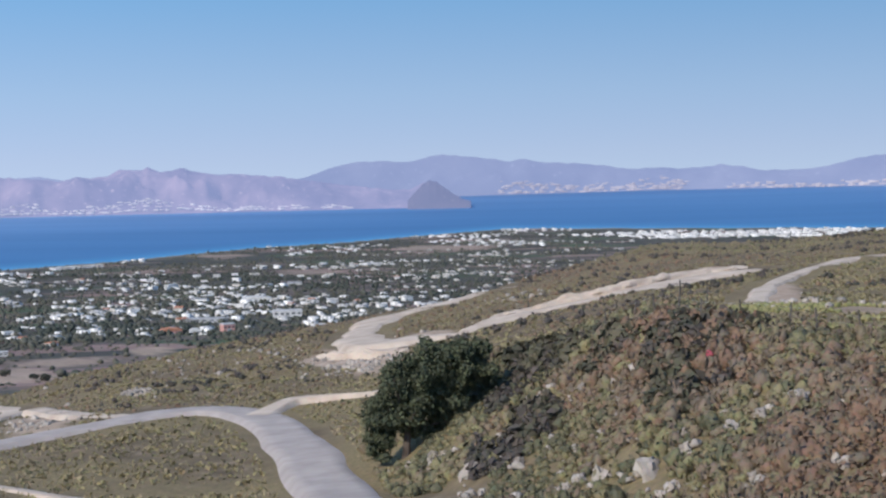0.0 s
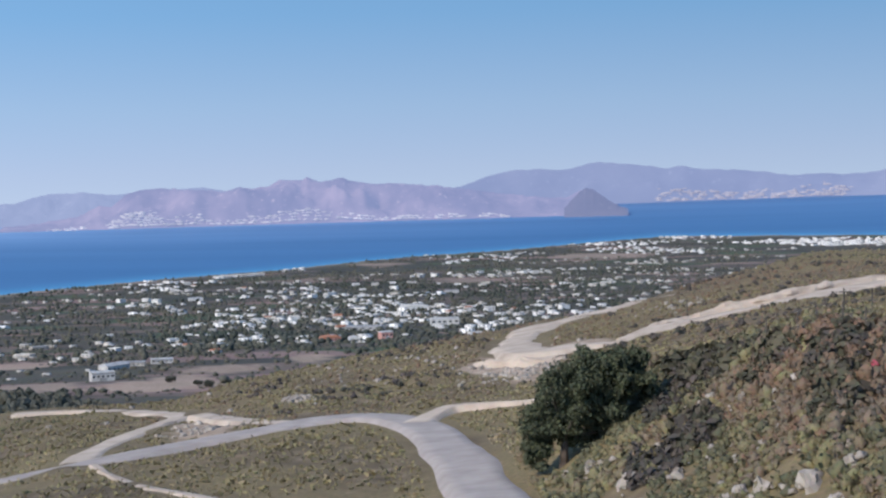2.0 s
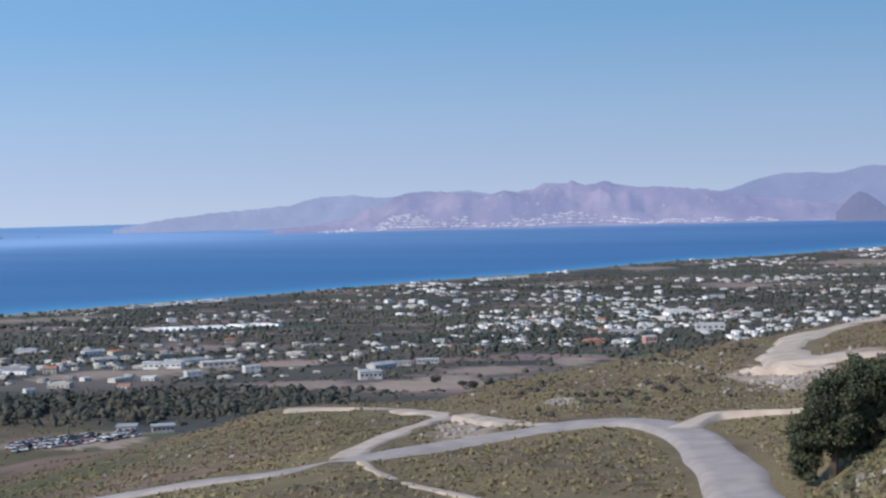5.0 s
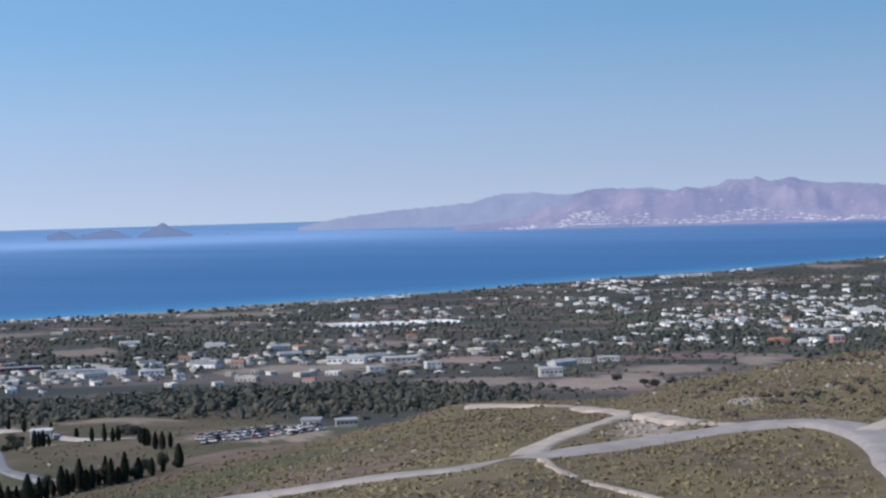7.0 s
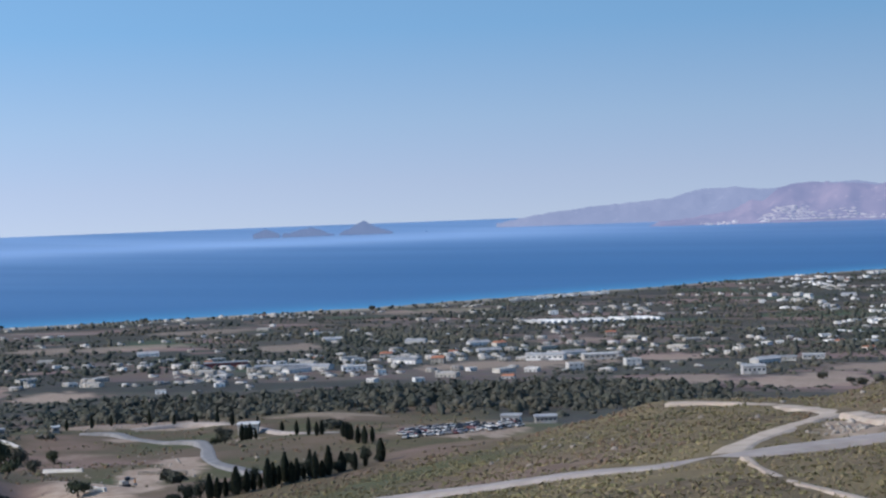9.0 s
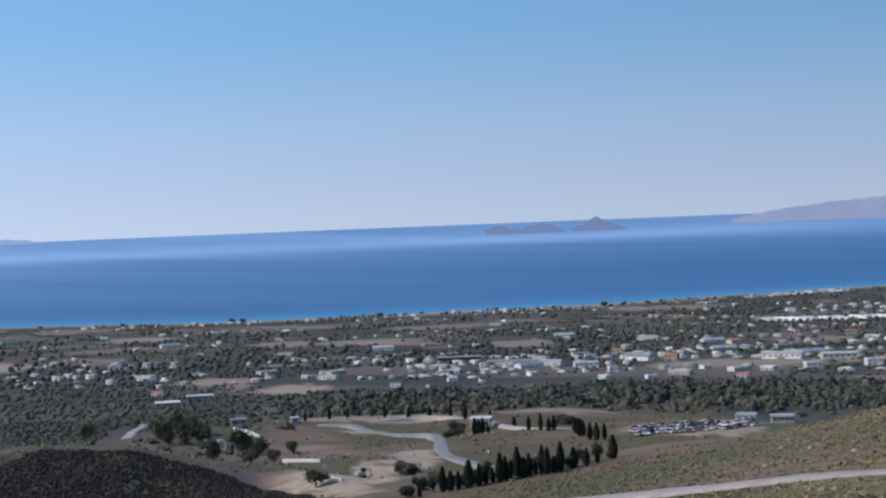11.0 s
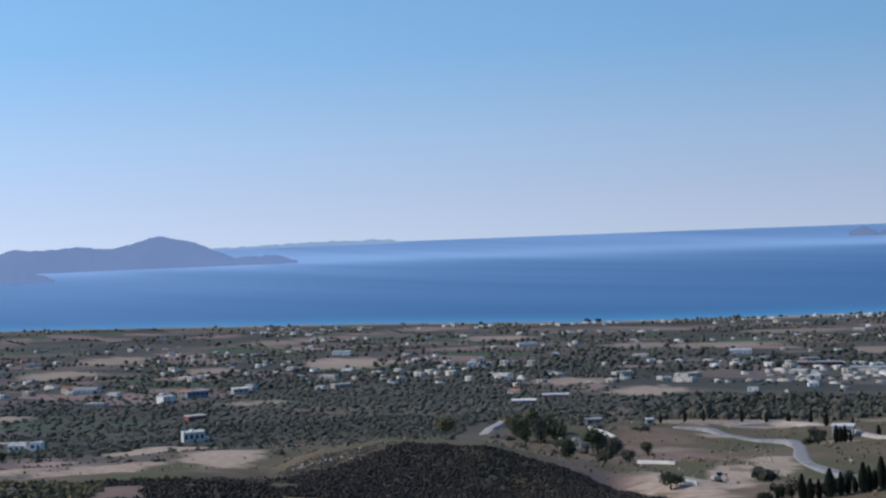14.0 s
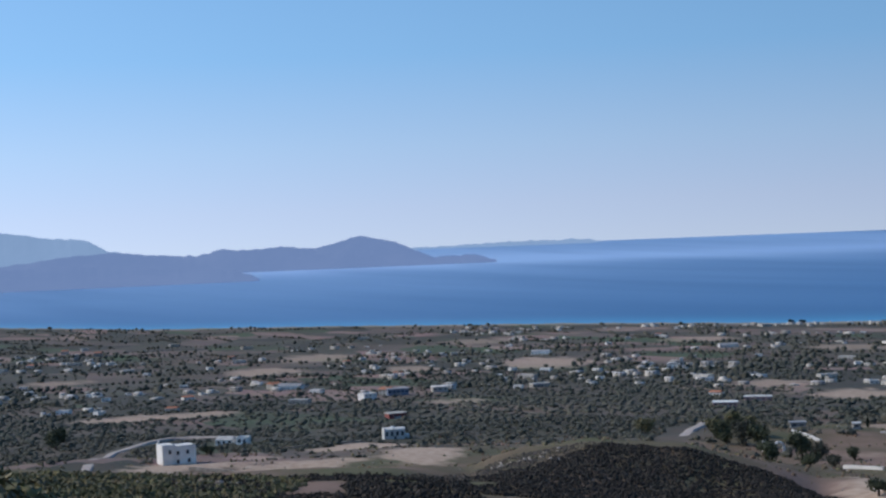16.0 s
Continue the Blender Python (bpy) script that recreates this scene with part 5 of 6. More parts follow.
def far_shore_town(name, label, spans, seed, mat=None, grow=1.0):
    """White houses at the foot of the range across the strait, veiled by emission in their walls; spans of (from, to,
    how many, rise).
    """
    g = np.random.RandomState(seed)
    pts, turns, size = [], [], []
    for a0, a1, n, rows, where in spans:
        a, grid = SLOPES[where]
        i = np.abs(a[None, :] - g.uniform(a0, a1, int(n * 1.5))[:, None]).argmin(1)
        j = 1 + (g.rand(len(i)) ** 1.6 * rows).astype(int)
        pts.append(grid[j, i] + g.normal(size=(len(i), 3)) * (3, 3, 0))
        turns.append(np.radians(a[i]))
        size.append((0.5 + 0.8 * g.rand(len(i)) ** 1.5) * grow)
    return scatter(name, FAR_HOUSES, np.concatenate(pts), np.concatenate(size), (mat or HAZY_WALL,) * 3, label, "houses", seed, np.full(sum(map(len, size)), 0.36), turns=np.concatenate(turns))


MID, FAR = "backdrop_range_middle", "backdrop_range_right"
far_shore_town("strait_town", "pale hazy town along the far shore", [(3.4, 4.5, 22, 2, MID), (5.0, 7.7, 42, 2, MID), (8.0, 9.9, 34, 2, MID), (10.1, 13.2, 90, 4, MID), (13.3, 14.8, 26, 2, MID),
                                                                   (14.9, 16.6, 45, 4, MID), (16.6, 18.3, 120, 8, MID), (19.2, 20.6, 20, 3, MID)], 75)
far_shore_town("distant_town", "hazy pale town strung along the distant bay", [(-9.2, -2.2, 130, 8, FAR), (-16.8, -10.5, 70, 4, FAR)], 76, HAZY_SAND, 1.7)

# ---------------------------------------------------------------- buildings of note


def arch_strip(w, depth, h, n=12):
    """An arched tunnel or vault running away from the front, as a bmesh."""
    bm = bmesh.new()
    rows = []
    for y in (-depth / 2, depth / 2):
        rows.append([bm.verts.new((-w / 2 * math.cos(math.pi * i / n), y, h * math.sin(math.pi * i / n) ** 0.8)) for i in range(n + 1)])
    for i in range(n):
        bm.faces.new((rows[0][i], rows[0][i + 1], rows[1][i + 1], rows[1][i]))
    bm.faces.new(rows[0][::-1])
    bm.faces.new(rows[1])
    return bm


def greenhouses():
    tunnel = new("greenhouse")
    part("cover", arch_strip(5.8, 30, 2.5), WHITE, tunnel)
    part("door", box_bm(-0.9, 0.9, -15.1, -14.95, 0, 1.9), GREY, tunnel, "grey plastic door")
    part("base_wall", box_bm(-2.9, 2.9, -15.2, 15.2, -1.5, 0.2), CREAM, tunnel)
    tagged(tunnel, "white plastic-covered tunnel greenhouse", "greenhouse", "row of greenhouses")
    spots = [(26.9 - 0.25 * k, 1350) for k in range(12)] + [(23.7 - 0.25 * k, 1358) for k in range(6)]
    for k, (a, r) in enumerate(spots):
        m = place_at(a, r, 30)
        if k:
            copy_thing(tunnel, m)
        else:
            tunnel.matrix_world = m


greenhouses()


def hall(name, label, az, r, w, d, h, wall, roof, vault=0.0, turn=0.0, bays=5):
    if r > 800:
        w, d, h, vault = w * 0.8, d * 0.8, h * 0.75, vault * 0.75
    thing = new(name)
    part("wall", box_bm(-w / 2, w / 2, -d / 2, d / 2, -3, h, 0.08), wall, thing)
    if vault:
        bm = arch_strip(w, d + 0.6, vault)
        bmesh.ops.translate(bm, verts=bm.verts, vec=(0, 0, h))
        part("roof", bm, roof, thing)
    else:
        part("roof", box_bm(-w / 2 - .3, w / 2 + .3, -d / 2 - .3, d / 2 + .3, h + .003, h + .35), roof, thing)
    for i in range(bays):
        x = -w / 2 + w * (i + 0.5) / bays
        part("window", box_bm(x - w / bays * .28, x + w / bays * .28, -d / 2 - .05, -d / 2 + .1, h * .5, h * .75), GLASS, thing, "dark window")
    part("gate", box_bm(-w * .06 - 1, w * .06 + 1, -d / 2 - .07, -d / 2 + .1, 0, min(3.2, h * .45)), GREY, thing, "grey metal gate")
    thing.matrix_world = place_at(az, r, turn)
    return tagged(thing, label, "building")


hall("vaulted_hall", "long white hall with a low vaulted roof", 7.1, 1375, 34, 18, 4.5, WHITE, WHITE, 3.0)
hall("warehouse", "large white windowless-sided warehouse", 5.95, 1163, 27, 16, 7.5, WHITE, ROOF, 0, 4)
hall("grey_warehouse", "long grey factory shed", 9.0, 1130, 34, 14, 4.5, GREY, GREY, 0, -8)
hall("red_roofed_farm", "low building with a broad red tile roof", 10.3, 1005, 17, 12, 3.2, PINK, TILE, 2.2, 10)
hall("pink_house", "pink two-storey house with flat roof", 8.2, 1010, 10, 9, 6.5, PINK, ROOF, 0, 20, 3)
hall("vaulted_houses", "low white house with a vaulted roof", 9.4, 985, 9, 9, 3.2, WHITE, WHITE, 2.4, 5, 2)
hall("white_stable", "long low white building behind the ridge", 13.75, 560, 10, 7, 2.6, WHITE, ROOF, 0, 12)
hall("farm_hall", "long white farm hall with a shaded porch", 16.6, 860, 15, 8, 3.4, WHITE, ROOF, 0, 4)
hall("farm_shed", "low cream farm shed with grey roof", 17.6, 850, 14, 8, 3.0, CREAM, GREY, 0, -6)
hall("white_villa", "white two-storey villa with tall windows", 18.8, 745, 11, 9, 4.2, WHITE, ROOF, 0, 8)
hall("packing_shed", "long grey-roofed packing shed", 36.5, 900, 40, 12, 3.8, CREAM, GREY, 0, -4, 8)
hall("brown_shed", "long low brown shed with grey roof", 38.6, 960, 34, 10, 3.6, RUST, GREY, 0, 3, 8)
hall("workshop", "white workshop with a flat roof", 33.8, 860, 17, 9, 4.0, WHITE, ROOF, 0, 5)
hall("market_hall", "grey and white market hall", 26.5, 900, 28, 14, 4.5, WHITE, ROOF, 0, -10, 7)
hall("cream_hall", "cream hall with a grey roof", 24.5, 890, 24, 12, 4.5, CREAM, ROOF, 0, 8, 6)
hall("goat_shed", "long low shed with a bright roof", 49.6, 705, 11, 6, 2.2, PINK, WHITE, 0, 0)
hall("goat_shed_far", "long low shed with a bright roof", 48.4, 752, 13, 6, 2.2, PINK, WHITE, 0, 0)
hall("chapel_nave", "white chapel nave with a barrel roof", 51.5, 1036, 9, 8, 4.2, WHITE, WHITE, 1.8, 0, 2)
hall("chapel_tower", "white square chapel tower with a domed cap", 51.15, 1030, 3.6, 3.6, 8.5, WHITE, WHITE, 1.8, 0, 1)
hall("blue_building", "blue-grey two-storey building with metal roof", 61.9, 868, 15, 10, 5.0, BLUE, GREY, 0, 10)
hall("cream_block", "cream flat-roofed block beside the lane", 60.3, 880, 11, 9, 4.2, CREAM, ROOF, 0, 10, 3)
hall("red_house", "house with a dull red upper wall and white end", 62.0, 695, 8.5, 6, 2.4, RUST, CREAM, 0, 20, 4)
hall("parking_shed", "long low shed roofed with grey sheets by the car yard", 26.6, 430, 6, 4, 2.0, CREAM, GREY, 0, 5)
hall("yard_shed", "low white shed in the car yard", 27.9, 408, 5, 4, 1.9, WHITE, GREY, 0, -8, 3)
hall("concrete_hut", "small unfinished concrete house on a terrace", 37.85, 432, 5.6, 4.5, 3.0, CREAM, ROOF, 0, -6, 2)
hall("water_hut", "tiny cream pump hut in the grass", 44.9, 458, 2.0, 1.8, 1.7, CREAM, ROOF, 0, 6, 1)
hall("carport", "grey-roofed shelter at the edge of the wood", 47.0, 462, 4.5, 3, 1.6, GREY, GREY, 0, 4, 2)
for k, (a, r) in enumerate([(27.7 - 0.27 * i, 1752 + 7 * i) for i in range(14)]):
    settle(a, r, 1 if k % 3 else 0, g.uniform(-15, 15))
for k, (a, r) in enumerate([(14.5 - 0.17 * i, 2140 + 5 * i) for i in range(11)]):
    settle(a, r, 1, g.uniform(-10, 10))
for k, (a, r) in enumerate([(-2.3 - 0.22 * i, 3060) for i in range(5)]):
    settle(a, r, 1, g.uniform(-10, 10))


def box_house():
    """The stepped white house on the near plot."""
    thing = new("white_cube_house")
    part("wall", box_bm(-5.6, -1.2, -4, 4, -3, 6.6, 0.07), WHITE, thing, "taller stair block")
    part("wall", box_bm(-1.19, 5.6, -3.6, 4, -3, 6.0, 0.07), WHITE, thing)
    part("parapet", box_bm(-1.0, 5.5, -3.5, -3.2, 5.99, 6.35), WHITE, thing)
    part("parapet", box_bm(-5.5, -1.3, -3.9, -3.6, 6.59, 6.95), WHITE, thing)
    part("chimney", box_bm(-5.5, -5.0, 2, 2.5, 6.6, 7.8), WHITE, thing)
    for x, z, y in ((-3.1, 4.0, -4), (-0.4, 3.4, -3.6), (2.8, 3.6, -3.6), (-0.4, 0.6, -3.6), (3.2, 0.8, -3.6)):
        w = part("window", box_bm(x - .45, x + .45, y - .04, y + .1, z, z + 1.2), GLASS, thing, "small dark window")
        part("sill", box_bm(x - .6, x + .6, y - .14, y + .02, z - .12, z - .003), CREAM, w)
    thing.matrix_world = place_at(70.25, 420, 14) @ Matrix.Scale(0.84, 4)
    tagged(thing, "white cubic house with stepped flat roofs on bare ground", "house")


def domed_house():
    thing = new("domed_house")
    part("wall", box_bm(-4.4, 4.4, -3.4, 3.4, -2.5, 4.2, 0.06), WHITE, thing)
    for x in (-4.2, 4.0):
        part("turret", box_bm(x, x + .5, -3.3, -2.8, 4.2, 4.9), WHITE, thing)
    bm = bmesh.new()
    bmesh.ops.create_uvsphere(bm, u_segments=16, v_segments=8, radius=1.0, matrix=Matrix.Translation((-.4, 0, 4.2)))
    part("dome", bm, WHITE, thing)
    for x in (-3.2, -1.1, 1.1, 3.2):
        part("window", box_bm(x - .5, x + .5, -3.46, -3.3, 1.4, 3.2), GLASS, thing, "arched dark window")
    part("door", box_bm(-.3, .7, -3.47, -3.3, 0, 1.2), GLASS, thing, "dark door")
    part("wall_annex", box_bm(4.41, 6.2, -2, 2, -2, 1.4), WHITE, thing, "low white annex")
    thing.matrix_world = place_at(62.1, 522, 8) @ Matrix.Scale(0.84, 4)
    tagged(thing, "pale grey-white house with a small dome above bare plots", "house")


box_house()
domed_house()
cot = house(8, 6, 2.8, 1, WHITE, ROOF, True)
cot.matrix_world = place_at(68.4, 556, -20) @ Matrix.Scale(0.8, 4)
tagged(cot, "white gabled cottage with a pale roof", "house")
annex = house(4, 4, 2.4, 1, WHITE, ROOF, False, 2)
annex.matrix_world = place_at(67.75, 552, -20)
tagged(annex, "small white flat-roofed outbuilding", "house")

# ---------------------------------------------------------------- cypresses and single trees


def cypress_proto():
    thing = new("cypress")
    bm = bmesh.new()
    bmesh.ops.create_cone(bm, segments=8, radius1=0.16, radius2=0.05, depth=2.4, matrix=Matrix.Translation((0, 0, 0.9)))
    part("trunk", bm, BARK, thing)
    gg = np.random.RandomState(81)
    n = 900
    t = gg.rand(n)
    rad = 0.62 * np.sin(np.pi * (0.1 + 0.88 * t)) ** 0.8 * (1 - 0.45 * t) * (0.7 + 0.4 * gg.rand(n))
    an = gg.rand(n) * 6.283
    c = np.stack([rad * np.cos(an), rad * np.sin(an), 0.25 + 5.0 * t], 1)
    s = (0.10 + 0.10 * gg.rand(n))[:, None]
    side = np.stack([-np.sin(an), np.cos(an), 0.3 * gg.normal(size=n)], 1) * s
    up = np.stack([0.35 * np.cos(an), 0.35 * np.sin(an), np.ones(n)], 1) * s * 2.0
    v = np.stack([c - side, c - up * 0.4, c + side, c + up], 1).reshape(-1, 3)
    part("crown", toned(mesh_of("crown", v.tolist(), np.arange(4 * n).reshape(n, 4).tolist(), CYPRESS), 4, 82), CYPRESS, thing)
    return tagged(thing, "slender dark cypress beside the lane", "tree", "cypresses")


cyp = cypress_proto()
rows = [(40.3, 243, 1.1), (39.4, 246, 1.15), (39.1, 244, 1.0), (38.8, 243, 1.3), (38.4, 247, 1.1), (38.0, 244, 1.25), (37.75, 246, 1.0), (37.5, 244, 1.3), (37.2, 247, 1.35), (37.0, 243, 1.2), (36.8, 246, 1.35),
        (36.55, 243, 1.2), (36.3, 245, 1.15), (36.1, 247, 1.3), (35.85, 243, 1.15), (35.6, 246, 1.25), (35.4, 248, 1.3), (35.15, 246, 1.2), (34.9, 247, 1.2), (34.4, 250, 1.15), (33.9, 246, 1.1), (33.5, 248, 1.05), (32.9, 250, 1.15)]
rows += [(40.6, 474, .7), (39.8, 478, .75), (39.0, 470, .8), (38.45, 456, .75), (37.5, 444, .7), (36.6, 425, .7), (36.05, 392, .7), (35.6, 386, .75), (35.3, 381, .7), (35.1, 384, .6), (34.3, 372, .75), (34.15, 366, .7),
         (34.0, 366, .8), (33.75, 359, .75), (33.5, 357, .7), (33.2, 360, .7), (38.1, 398, .75), (37.95, 396, .8), (37.8, 398, .75), (37.6, 396, .6), (44.5, 470, .6), (43.6, 474, .7), (42.9, 480, .7), (41.5, 482, .75), (74.3, 640, .7)]
for k, (a, r, s) in enumerate(rows):
    if r < 260:      # the near row stands in the dip behind the spur
        r, s = float(column(LINE_CREST, 1, a)) + 13 + (k * 5) % 4, s * (0.36 + 0.26 * ((k * 5) % 7) / 6)
    m = Matrix.Translation(spot(a, r, -0.15)) @ Matrix.Rotation(k * 1.7, 4, "Z") @ Matrix.Diagonal((s * (1.5 + 0.8 * ((k * 7) % 5) / 4), s * 1.6, s * (0.9 + 0.25 * ((k * 3) % 7) / 6), 1))
    if k:
        ob = cyp.copy()
        scene.collection.objects.link(ob)
        ob.matrix_world = m
        for child in list(cyp.children):
            c = child.copy()
            scene.collection.objects.link(c)
            c.parent = ob
    else:
        cyp.matrix_world = m


def round_tree(az, r, w, h, mat, label, seed):
    thing = new("tree")
    bm = bmesh.new()
    bmesh.ops.create_cone(bm, segments=8, radius1=0.07 * w, radius2=0.03 * w, depth=h * 0.6, matrix=Matrix.Translation((0, 0, h * 0.25)))
    part("trunk", bm, BARK, thing)
    gg = np.random.RandomState(seed)
    vs, fs, base = [], [], 0
    for k in range(6):
        v, f = clump(220, w * 0.3, h * 0.26, w * 0.055, seed + k, 0.55)
        vs.append(v + np.array([gg.uniform(-.28, .28) * w, gg.uniform(-.28, .28) * w, h * gg.uniform(0.35, 0.78)]))
        fs.append(f + base)
        base += len(v)
    part("crown", toned(mesh_of("crown", np.concatenate(vs).tolist(), np.concatenate(fs).tolist(), mat), 16, seed), mat, thing)
    thing.matrix_world = Matrix.Translation(spot(az, r, -0.1))
    return tagged(thing, label, "tree")


DARKTREE = [(38.75, 395, 5, 4.5), (39.1, 398, 3, 2.6), (46.9, 372, 6, 7), (46.2, 380, 5, 5), (48.2, 330, 5, 5), (45.0, 372, 3.4, 3.6), (49.0, 408, 6.5, 7), (49.6, 412, 6, 6.5), (48.4, 404, 6, 6),
            (45.7, 350, 4, 3), (46.6, 350, 4.5, 3.2), (74.6, 600, 9, 8), (65.2, 330, 6, 3), (63.0, 318, 5, 3.2), (61.2, 335, 5, 3), (40.7, 268, 5, 3.4), (44.2, 246, 3.5, 2.8), (69.0, 460, 5, 3), (34.6, 420, 9, 2.6)]
for k, (a, r, w, h) in enumerate(DARKTREE):
    round_tree(a, r, w, h, PINE if k % 3 else ORCHARD, "dark rounded evergreen tree on the slope", 90 + 7 * k)
for k in range(16):      # low evergreens among the cypresses
    a = 33.0 + 0.52 * k
    round_tree(a, float(column(LINE_CREST, 1, a)) + 15 + (k * 7) % 5, 1.7 + 0.3 * (k % 4), 1.6 + 0.5 * (k * 3 % 4), CYPRESS, "low dark evergreen among the cypresses", 500 + 7 * k)
for k, (a, r, w, h) in enumerate([(50.0, 430, 6, 6), (49.3, 440, 7, 6.5), (52.6, 480, 6, 5.5), (48.7, 430, 6, 6)]):
    round_tree(a, r, w, h, GREENBUSH, "yellow-green poplar-like tree in the valley", 300 + 7 * k)

for k, (a, r, w, h) in enumerate([(33.0, 1690, 8, 5), (32.3, 1700, 6, 4.5), (31.4, 1708, 6, 4), (30.9, 1712, 5, 4.5), (47.1, 1655, 7, 5), (46.7, 1657, 6, 4.5), (41.5, 1660, 6, 4), (14.9, 640, 5, 3.4), (15.3, 655, 4, 3), (16.3, 690, 4.5, 3.4)]):
    round_tree(a, r, w, h, ORCHARD, "lone dark tree standing in open fields", 400 + 7 * k)

# ---------------------------------------------------------------- car yard, digger, walls


def car(paint, label):
    thing = new("car")
    bm = box_bm(-2.1, 2.1, -0.85, 0.85, 0.35, 0.95, 0.12)
    part("body", bm, paint, thing)
    bm = bmesh.new()
    lo = [bm.verts.new(p) for p in ((-1.5, -.78, .94), (1.1, -.78, .94), (1.1, .78, .94), (-1.5, .78, .94))]
    hi = [bm.verts.new(p) for p in ((-1.1, -.62, 1.5), (0.5, -.62, 1.5), (0.5, .62, 1.5), (-1.1, .62, 1.5))]
    for i in range(4):
        bm.faces.new((lo[i], lo[(i + 1) % 4], hi[(i + 1) % 4], hi[i]))
    part("glazing", bm, GLASS, thing, "dark glazing")
    part("roof", box_bm(-1.12, .52, -.64, .64, 1.49, 1.54, 0.02), paint, thing)
    for x in (-1.3, 1.3):
        for y in (-.8, .8):
            bm = bmesh.new()
            bmesh.ops.create_cone(bm, cap_ends=True, segments=14, radius1=.33, radius2=.33, depth=.2, matrix=Matrix.Translation((x, y, .33)) @ Matrix.Rotation(radians(90), 4, "X"))
            part("wheel", bm, BLACK, thing)
    return tagged(thing, label, "car", "cars in the yard")


CARS = [car(WHITE, "white car parked in the yard"), car(BLACK, "black car parked in the yard"), car(RUST, "dull red car parked in the yard"), car(GREY, "silver grey car parked in the yard")]
used = set()
for k in range(64):
    a, r = 32.0 - 0.19 * (k % 24) + g.uniform(-.08, .08), 362 + 1.4 * (k % 24) + 9 * (k // 24) + g.uniform(-3, 3)
    i = g.choices(range(4), (9, 4, 2, 4))[0]
    m = place_at(a, r, g.uniform(-90, 90), 0.05) @ Matrix.Scale(0.8, 4)
    if i in used:
        copy_thing(CARS[i], m)
    else:
        used.add(i)
        CARS[i].matrix_world = m


def digger():
    thing = new("digger")
    part("tracks", box_bm(-1.5, 1.5, -1.1, 1.1, 0, .8, .15), BLACK, thing)
    part("body", box_bm(-1.4, 1.0, -1, 1, .85, 1.9, .1), CREAM, thing)
    part("cab", box_bm(.0, 1.2, -1, 0, 1.9, 2.9, .08), GLASS, thing, "glazed dark cab")
    part("boom", box_bm(1.0, 3.6, .2, .5, 1.8, 2.2, .05), GREY, thing)
    part("arm", box_bm(3.4, 3.7, .2, .5, .4, 2.2, .05), ORANGE, thing)
    part("bucket", box_bm(3.0, 3.9, -.2, .9, 0.02, .6, .08), GREY, thing)
    thing.matrix_world = place_at(42.5, 270, 30, 0.02) @ Matrix.Scale(0.62, 4)
    tagged(thing, "small cream and grey digger on dug earth", "digger")


digger()


def stone_wall(name, a0, r0, a1, r1, h, mat, label, thick=0.5):
    p, q = spot(a0, r0), spot(a1, r1)
    d = q - p
    n = max(2, int(d.length / 1.5))
    bm = bmesh.new()
    side = Vector((-d.y, d.x, 0)).normalized() * thick / 2
    prev = None
    for i in range(n + 1):
        c = p + d * i / n
        z = float(land_xy(np.array(c.x), np.array(c.y)))
        top = z + h * (0.8 + 0.4 * g.random())
        ring = [bm.verts.new(v) for v in ((c.x + side.x, c.y + side.y, z - .5), (c.x + side.x, c.y + side.y, top), (c.x - side.x, c.y - side.y, top), (c.x - side.x, c.y - side.y, z - .5))]
        if prev:
            for k in range(4):
                bm.faces.new((prev[k], prev[(k + 1) % 4], ring[(k + 1) % 4], ring[k]))
        else:
            bm.faces.new(ring)
        prev = ring
    bm.faces.new(prev[::-1])
    bmesh.ops.recalc_face_normals(bm, faces=bm.faces)
    return tagged(part(name, bm, mat), label, "wall")


stone_wall("white_wall", 45.4, 343, 44.0, 336, 0.8, WHITE, "low white wall round a plot in the valley")
stone_wall("terrace_wall", 42.0, 322, 40.2, 318, 0.7, ROCK, "rough stone terrace wall on dug ground")
stone_wall("terrace_wall", 44.4, 252, 43.2, 246, 0.7, WHITE, "low white concrete kerb by the pit")
stone_wall("plot_wall", 47.2, 440, 46.2, 425, 0.9, WHITE, "broken white wall among the trees")
stone_wall("plot_wall", 69.8, 395, 65.5, 372, 0.9, ROCK, "pale stone wall below the white house")
stone_wall("plot_wall", 66.8, 500, 63.2, 505, 0.6, ROCK, "low stone terrace edge")


def arch_ruin():
    """A whitewashed arch and its leaning pier."""
    thing = new("white_arch")
    bm = bmesh.new()
    for i in range(9):
        a0, a1 = math.pi * i / 9, math.pi * (i + 1) / 9
        v = []
        for y in (-.3, .3):
            for rad, an in ((1.0, a0), (1.5, a0), (1.5, a1), (1.0, a1)):
                v.append(bm.verts.new((rad * math.cos(an), y, 1.6 + rad * math.sin(an))))
        for q in ((0, 1, 2, 3), (7, 6, 5, 4), (1, 5, 6, 2), (0, 3, 7, 4)):
            bm.faces.new([v[k] for k in q])
    for x in (-1.5, 1.0):
        box_bm(x, x + .5, -.3, .3, -.5, 1.62, 0, bm)
    part("arch", bm, WHITE, thing)
    part("pier", box_bm(-4.2, -3.4, -.3, .3, -.5, 3.4, .05), WHITE, thing)
    thing.matrix_world = place_at(47.7, 392, 10)
    tagged(thing, "small whitewashed arch among dark trees", "arch")


arch_ruin()

# ---------------------------------------------------------------- rocks, fence and scraps on the near bank


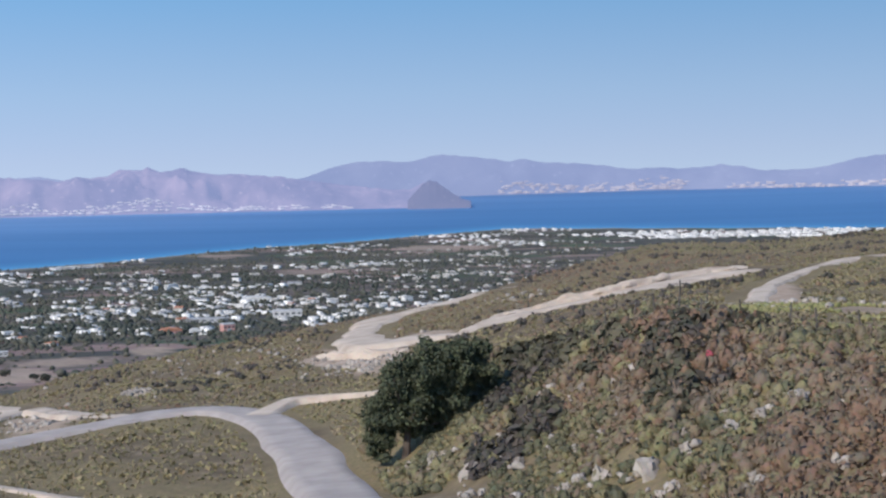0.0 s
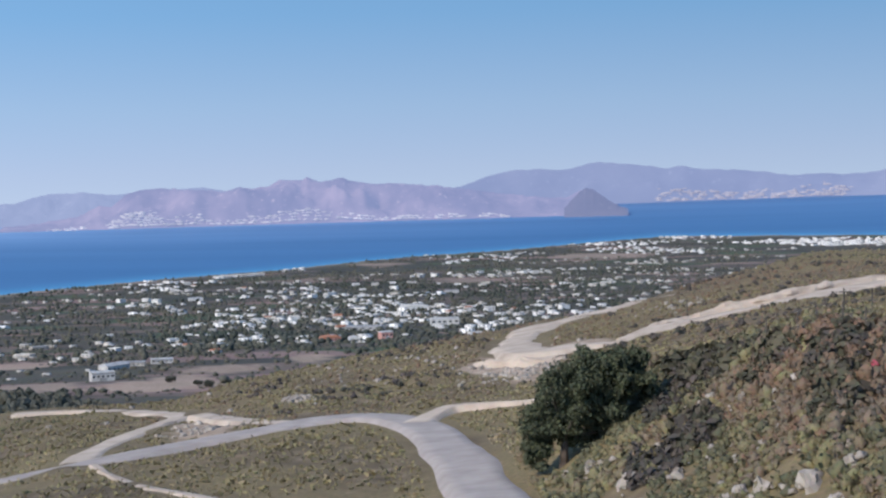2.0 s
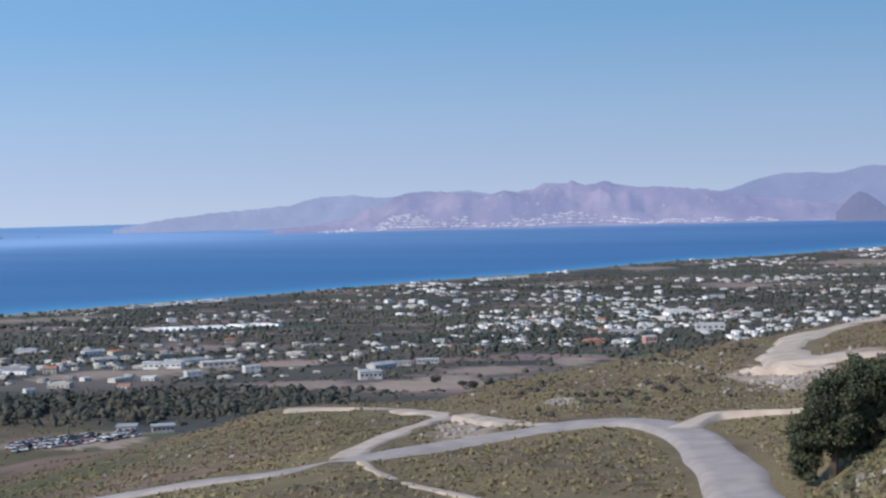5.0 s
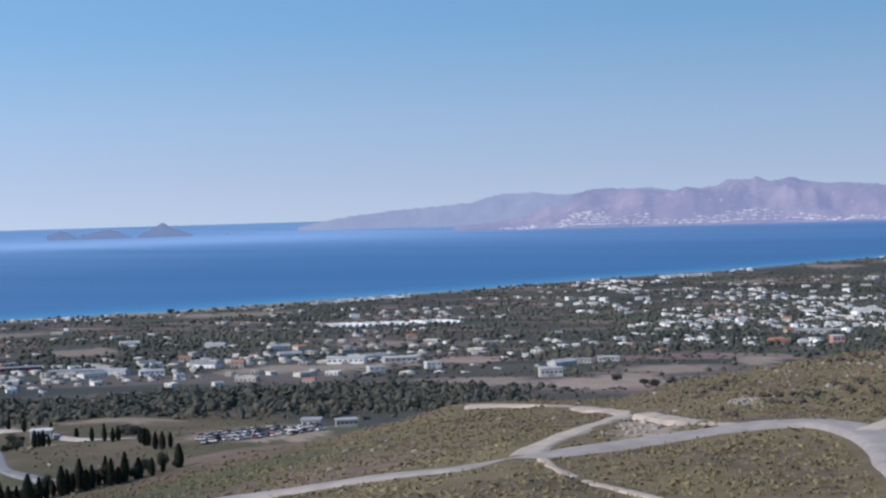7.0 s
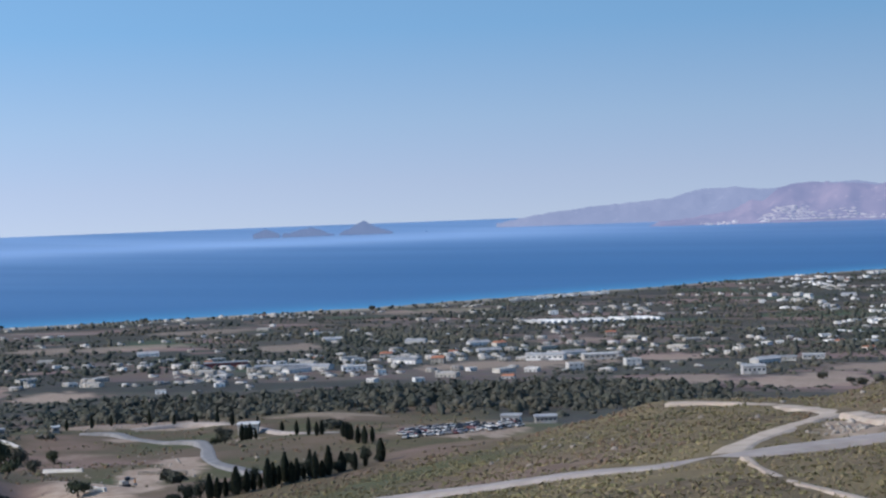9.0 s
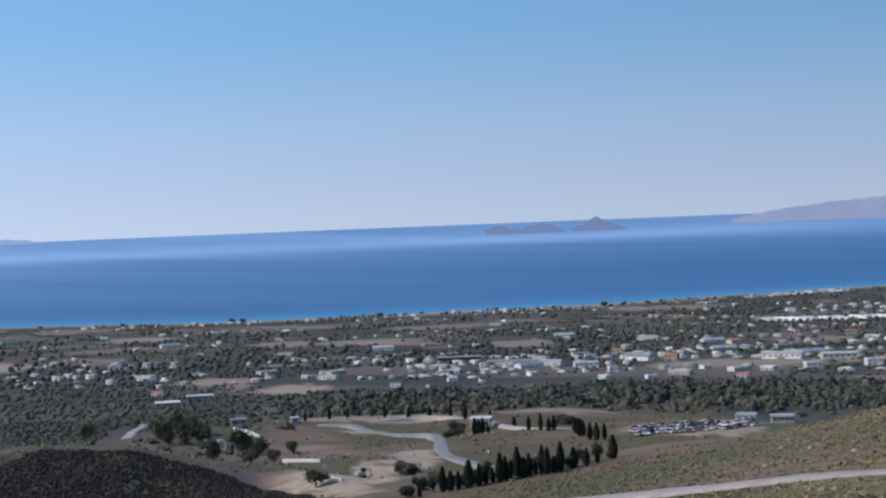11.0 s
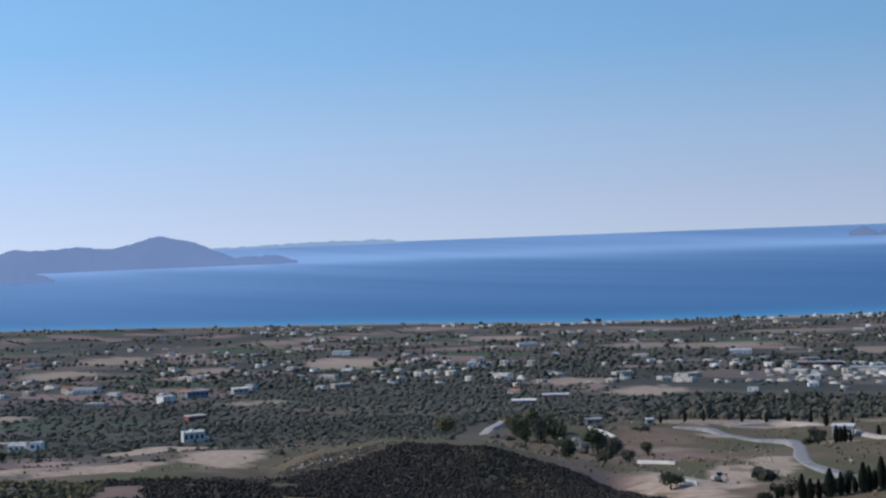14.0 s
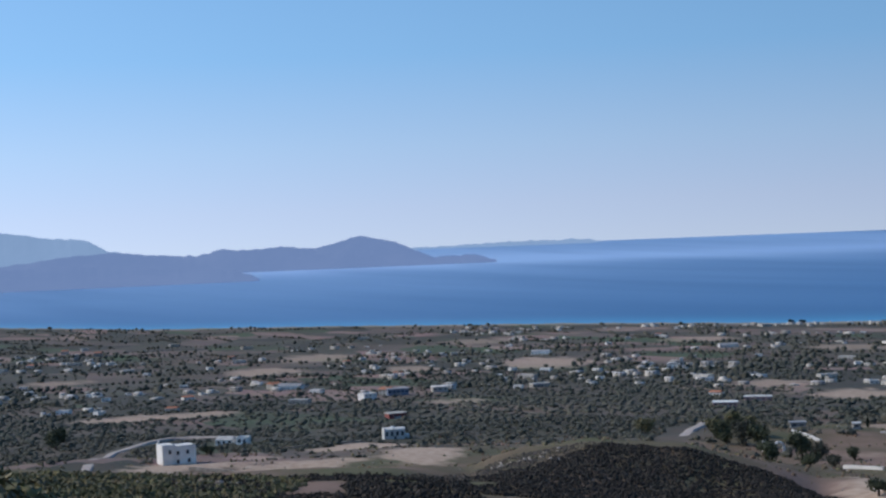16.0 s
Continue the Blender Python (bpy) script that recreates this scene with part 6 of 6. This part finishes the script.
def rock_mesh(seed):
    bm = bmesh.new()
    bmesh.ops.create_icosphere(bm, subdivisions=2, radius=0.5)
    for v in bm.verts:
        k = 1 + 0.9 * noise.noise(v.co * 2.6 + Vector((seed * 3.1, 0, 0))) + 0.45 * noise.noise(v.co * 6 + Vector((0, seed, 0)))
        v.co = v.co * k
        v.co.z *= 0.75
    me = bpy.data.meshes.new("rock")
    bm.to_mesh(me)
    bm.free()
    me.materials.append(ROCK)
    return me


STONES = [rock_mesh(s) for s in range(6)]
for k, (a, r, s) in enumerate(SPOTS):
    ob = new("boulder", STONES[k % 6])
    ob.matrix_world = Matrix.Translation(spot(a, r, 0.12)) @ Matrix.Rotation(k * 1.3, 4, "Z") @ Matrix.Rotation(0.5 * math.sin(k), 4, "X") @ Matrix.Diagonal((s * 0.5, s * 0.4, s * 0.8, 1))
    tagged(ob, "pale limestone boulder jutting from the scrub bank", "rock", "boulders on the bank")


def rubble(name, label, spans, seed, lo=0.25, hi=0.9, lift=0.03):
    gg = np.random.RandomState(seed)
    protos = []
    for me in STONES:
        v = np.array([q.co for q in me.vertices])
        protos.append((v, np.array([list(q.vertices) for q in me.polygons])))
    a = np.concatenate([gg.normal(c, w, n) for c, w, r, wr, n in spans])
    r = np.concatenate([gg.normal(r, wr, n) for c, w, r, wr, n in spans])
    xy = to_places(a, r, lift)
    ok = clear_of_roads(xy[:, 0], xy[:, 1])
    return scatter(name, protos, xy[ok], (lo + (hi - lo) * gg.rand(len(a)) ** 2.2)[ok], ROCK, label, "stones", seed)


rubble("rubble", "pale broken limestone strewn by the tracks", [(11.6, 0.35, 184, 2, 70), (3.6, 0.6, 182, 6, 130), (4.3, 0.4, 196, 6, 60), (2.4, 0.8, 176, 4, 80), (-2.8, 0.8, 240, 6, 70), (15.0, 0.9, 163, 6, 90), (-5, 3, 212, 4, 90),
                                                            (-13.5, 1.6, 134, 8, 60), (7.5, 3, 210, 16, 120), (24, 4, 190, 14, 30), (57.4, 0.8, 250, 5, 40), (69.1, 0.8, 203, 3, 80), (43, 2.5, 330, 30, 90), (40.7, 1.2, 474, 7, 130), (43.4, 1.0, 474, 5, 60), (40.3, 0.7, 336, 16, 90), (66, 2.0, 385, 9, 70)], 121, 0.18, 0.85)
rubble("bank_stones", "small pale stones and ledges in the scrub bank", [(-8, 5, 70, 8, 120), (-3, 2.5, 86, 6, 60)] + [(pa, 0.35, pr, 0.5, 5) for pa, pr, ps in SPOTS], 122, 0.15, 0.75, 0.15)


def fence():
    thing = new("fence")
    tagged(thing, "wire fence on dark wooden posts along the bank's brow", "fence")
    line = [(-6.1, 101), (-7.16, 98.6), (-8.0, 95.5), (-8.8, 93.2), (-9.64, 91.2), (-11.2, 90.4), (-12.84, 89.6), (-13.89, 88.6), (-15.44, 86.8), (-17.2, 85.5)]
    me = None
    tops = []
    for k, (a, r) in enumerate(line):
        if me is None:
            bm = bmesh.new()
            bmesh.ops.create_cone(bm, cap_ends=True, segments=8, radius1=0.07, radius2=0.055, depth=2.1, matrix=Matrix.Translation((0, 0, 0.75)))
            me = bpy.data.meshes.new("post")
            bm.to_mesh(me)
            bm.free()
            me.materials.append(POST)
        ob = new("post", me)
        ob.parent = thing
        ob.matrix_world = Matrix.Translation(spot(a, r)) @ Matrix.Rotation(radians(7 * math.sin(k * 2.3)), 4, "Y")
        tops.append(spot(a, r))
    for h in (0.6, 1.1, 1.55):
        cu = bpy.data.curves.new("wire", "CURVE")
        cu.dimensions, cu.bevel_depth = "3D", 0.004
        sp = cu.splines.new("POLY")
        sp.points.add(len(tops) - 1)
        for q, p in zip(sp.points, tops):
            q.co = (p.x, p.y, p.z + h, 1)
        cu.materials.append(GREY)
        ob = new("wire", cu)
        ob.parent = thing


fence()


def pole(az, r, h):
    thing = new("wooden_pole")
    bm = bmesh.new()
    bmesh.ops.create_cone(bm, cap_ends=True, segments=8, radius1=0.09, radius2=0.06, depth=h + 0.5, matrix=Matrix.Translation((0, 0, h / 2 - 0.25)))
    part("shaft", bm, POST, thing)
    part("crossbar", box_bm(-0.45, 0.45, -0.05, 0.05, h - 0.35, h - 0.25), POST, thing)
    thing.matrix_world = Matrix.Translation(spot(az, r)) @ Matrix.Rotation(radians(az), 4, "Z")
    tagged(thing, "weathered wooden pole standing on the ridge", "pole", "poles on the ridge")


for a, r, h in ((-8.9, 128, 2.8), (-9.9, 132, 2.4), (-3.2, 214, 2.6)):
    pole(a, r, h)


def rag():
    bm = bmesh.new()
    bmesh.ops.create_icosphere(bm, subdivisions=2, radius=0.2)
    for v in bm.verts:
        v.co += v.co * 0.6 * noise.noise(v.co * 4)
        v.co.z *= 1.3
    ob = part("red_rag", bm, RED)
    ob.matrix_world = Matrix.Translation(spot(-9.94, 84, 0.7))
    tagged(ob, "faded red cloth caught in a dark bush", "rag")


rag()
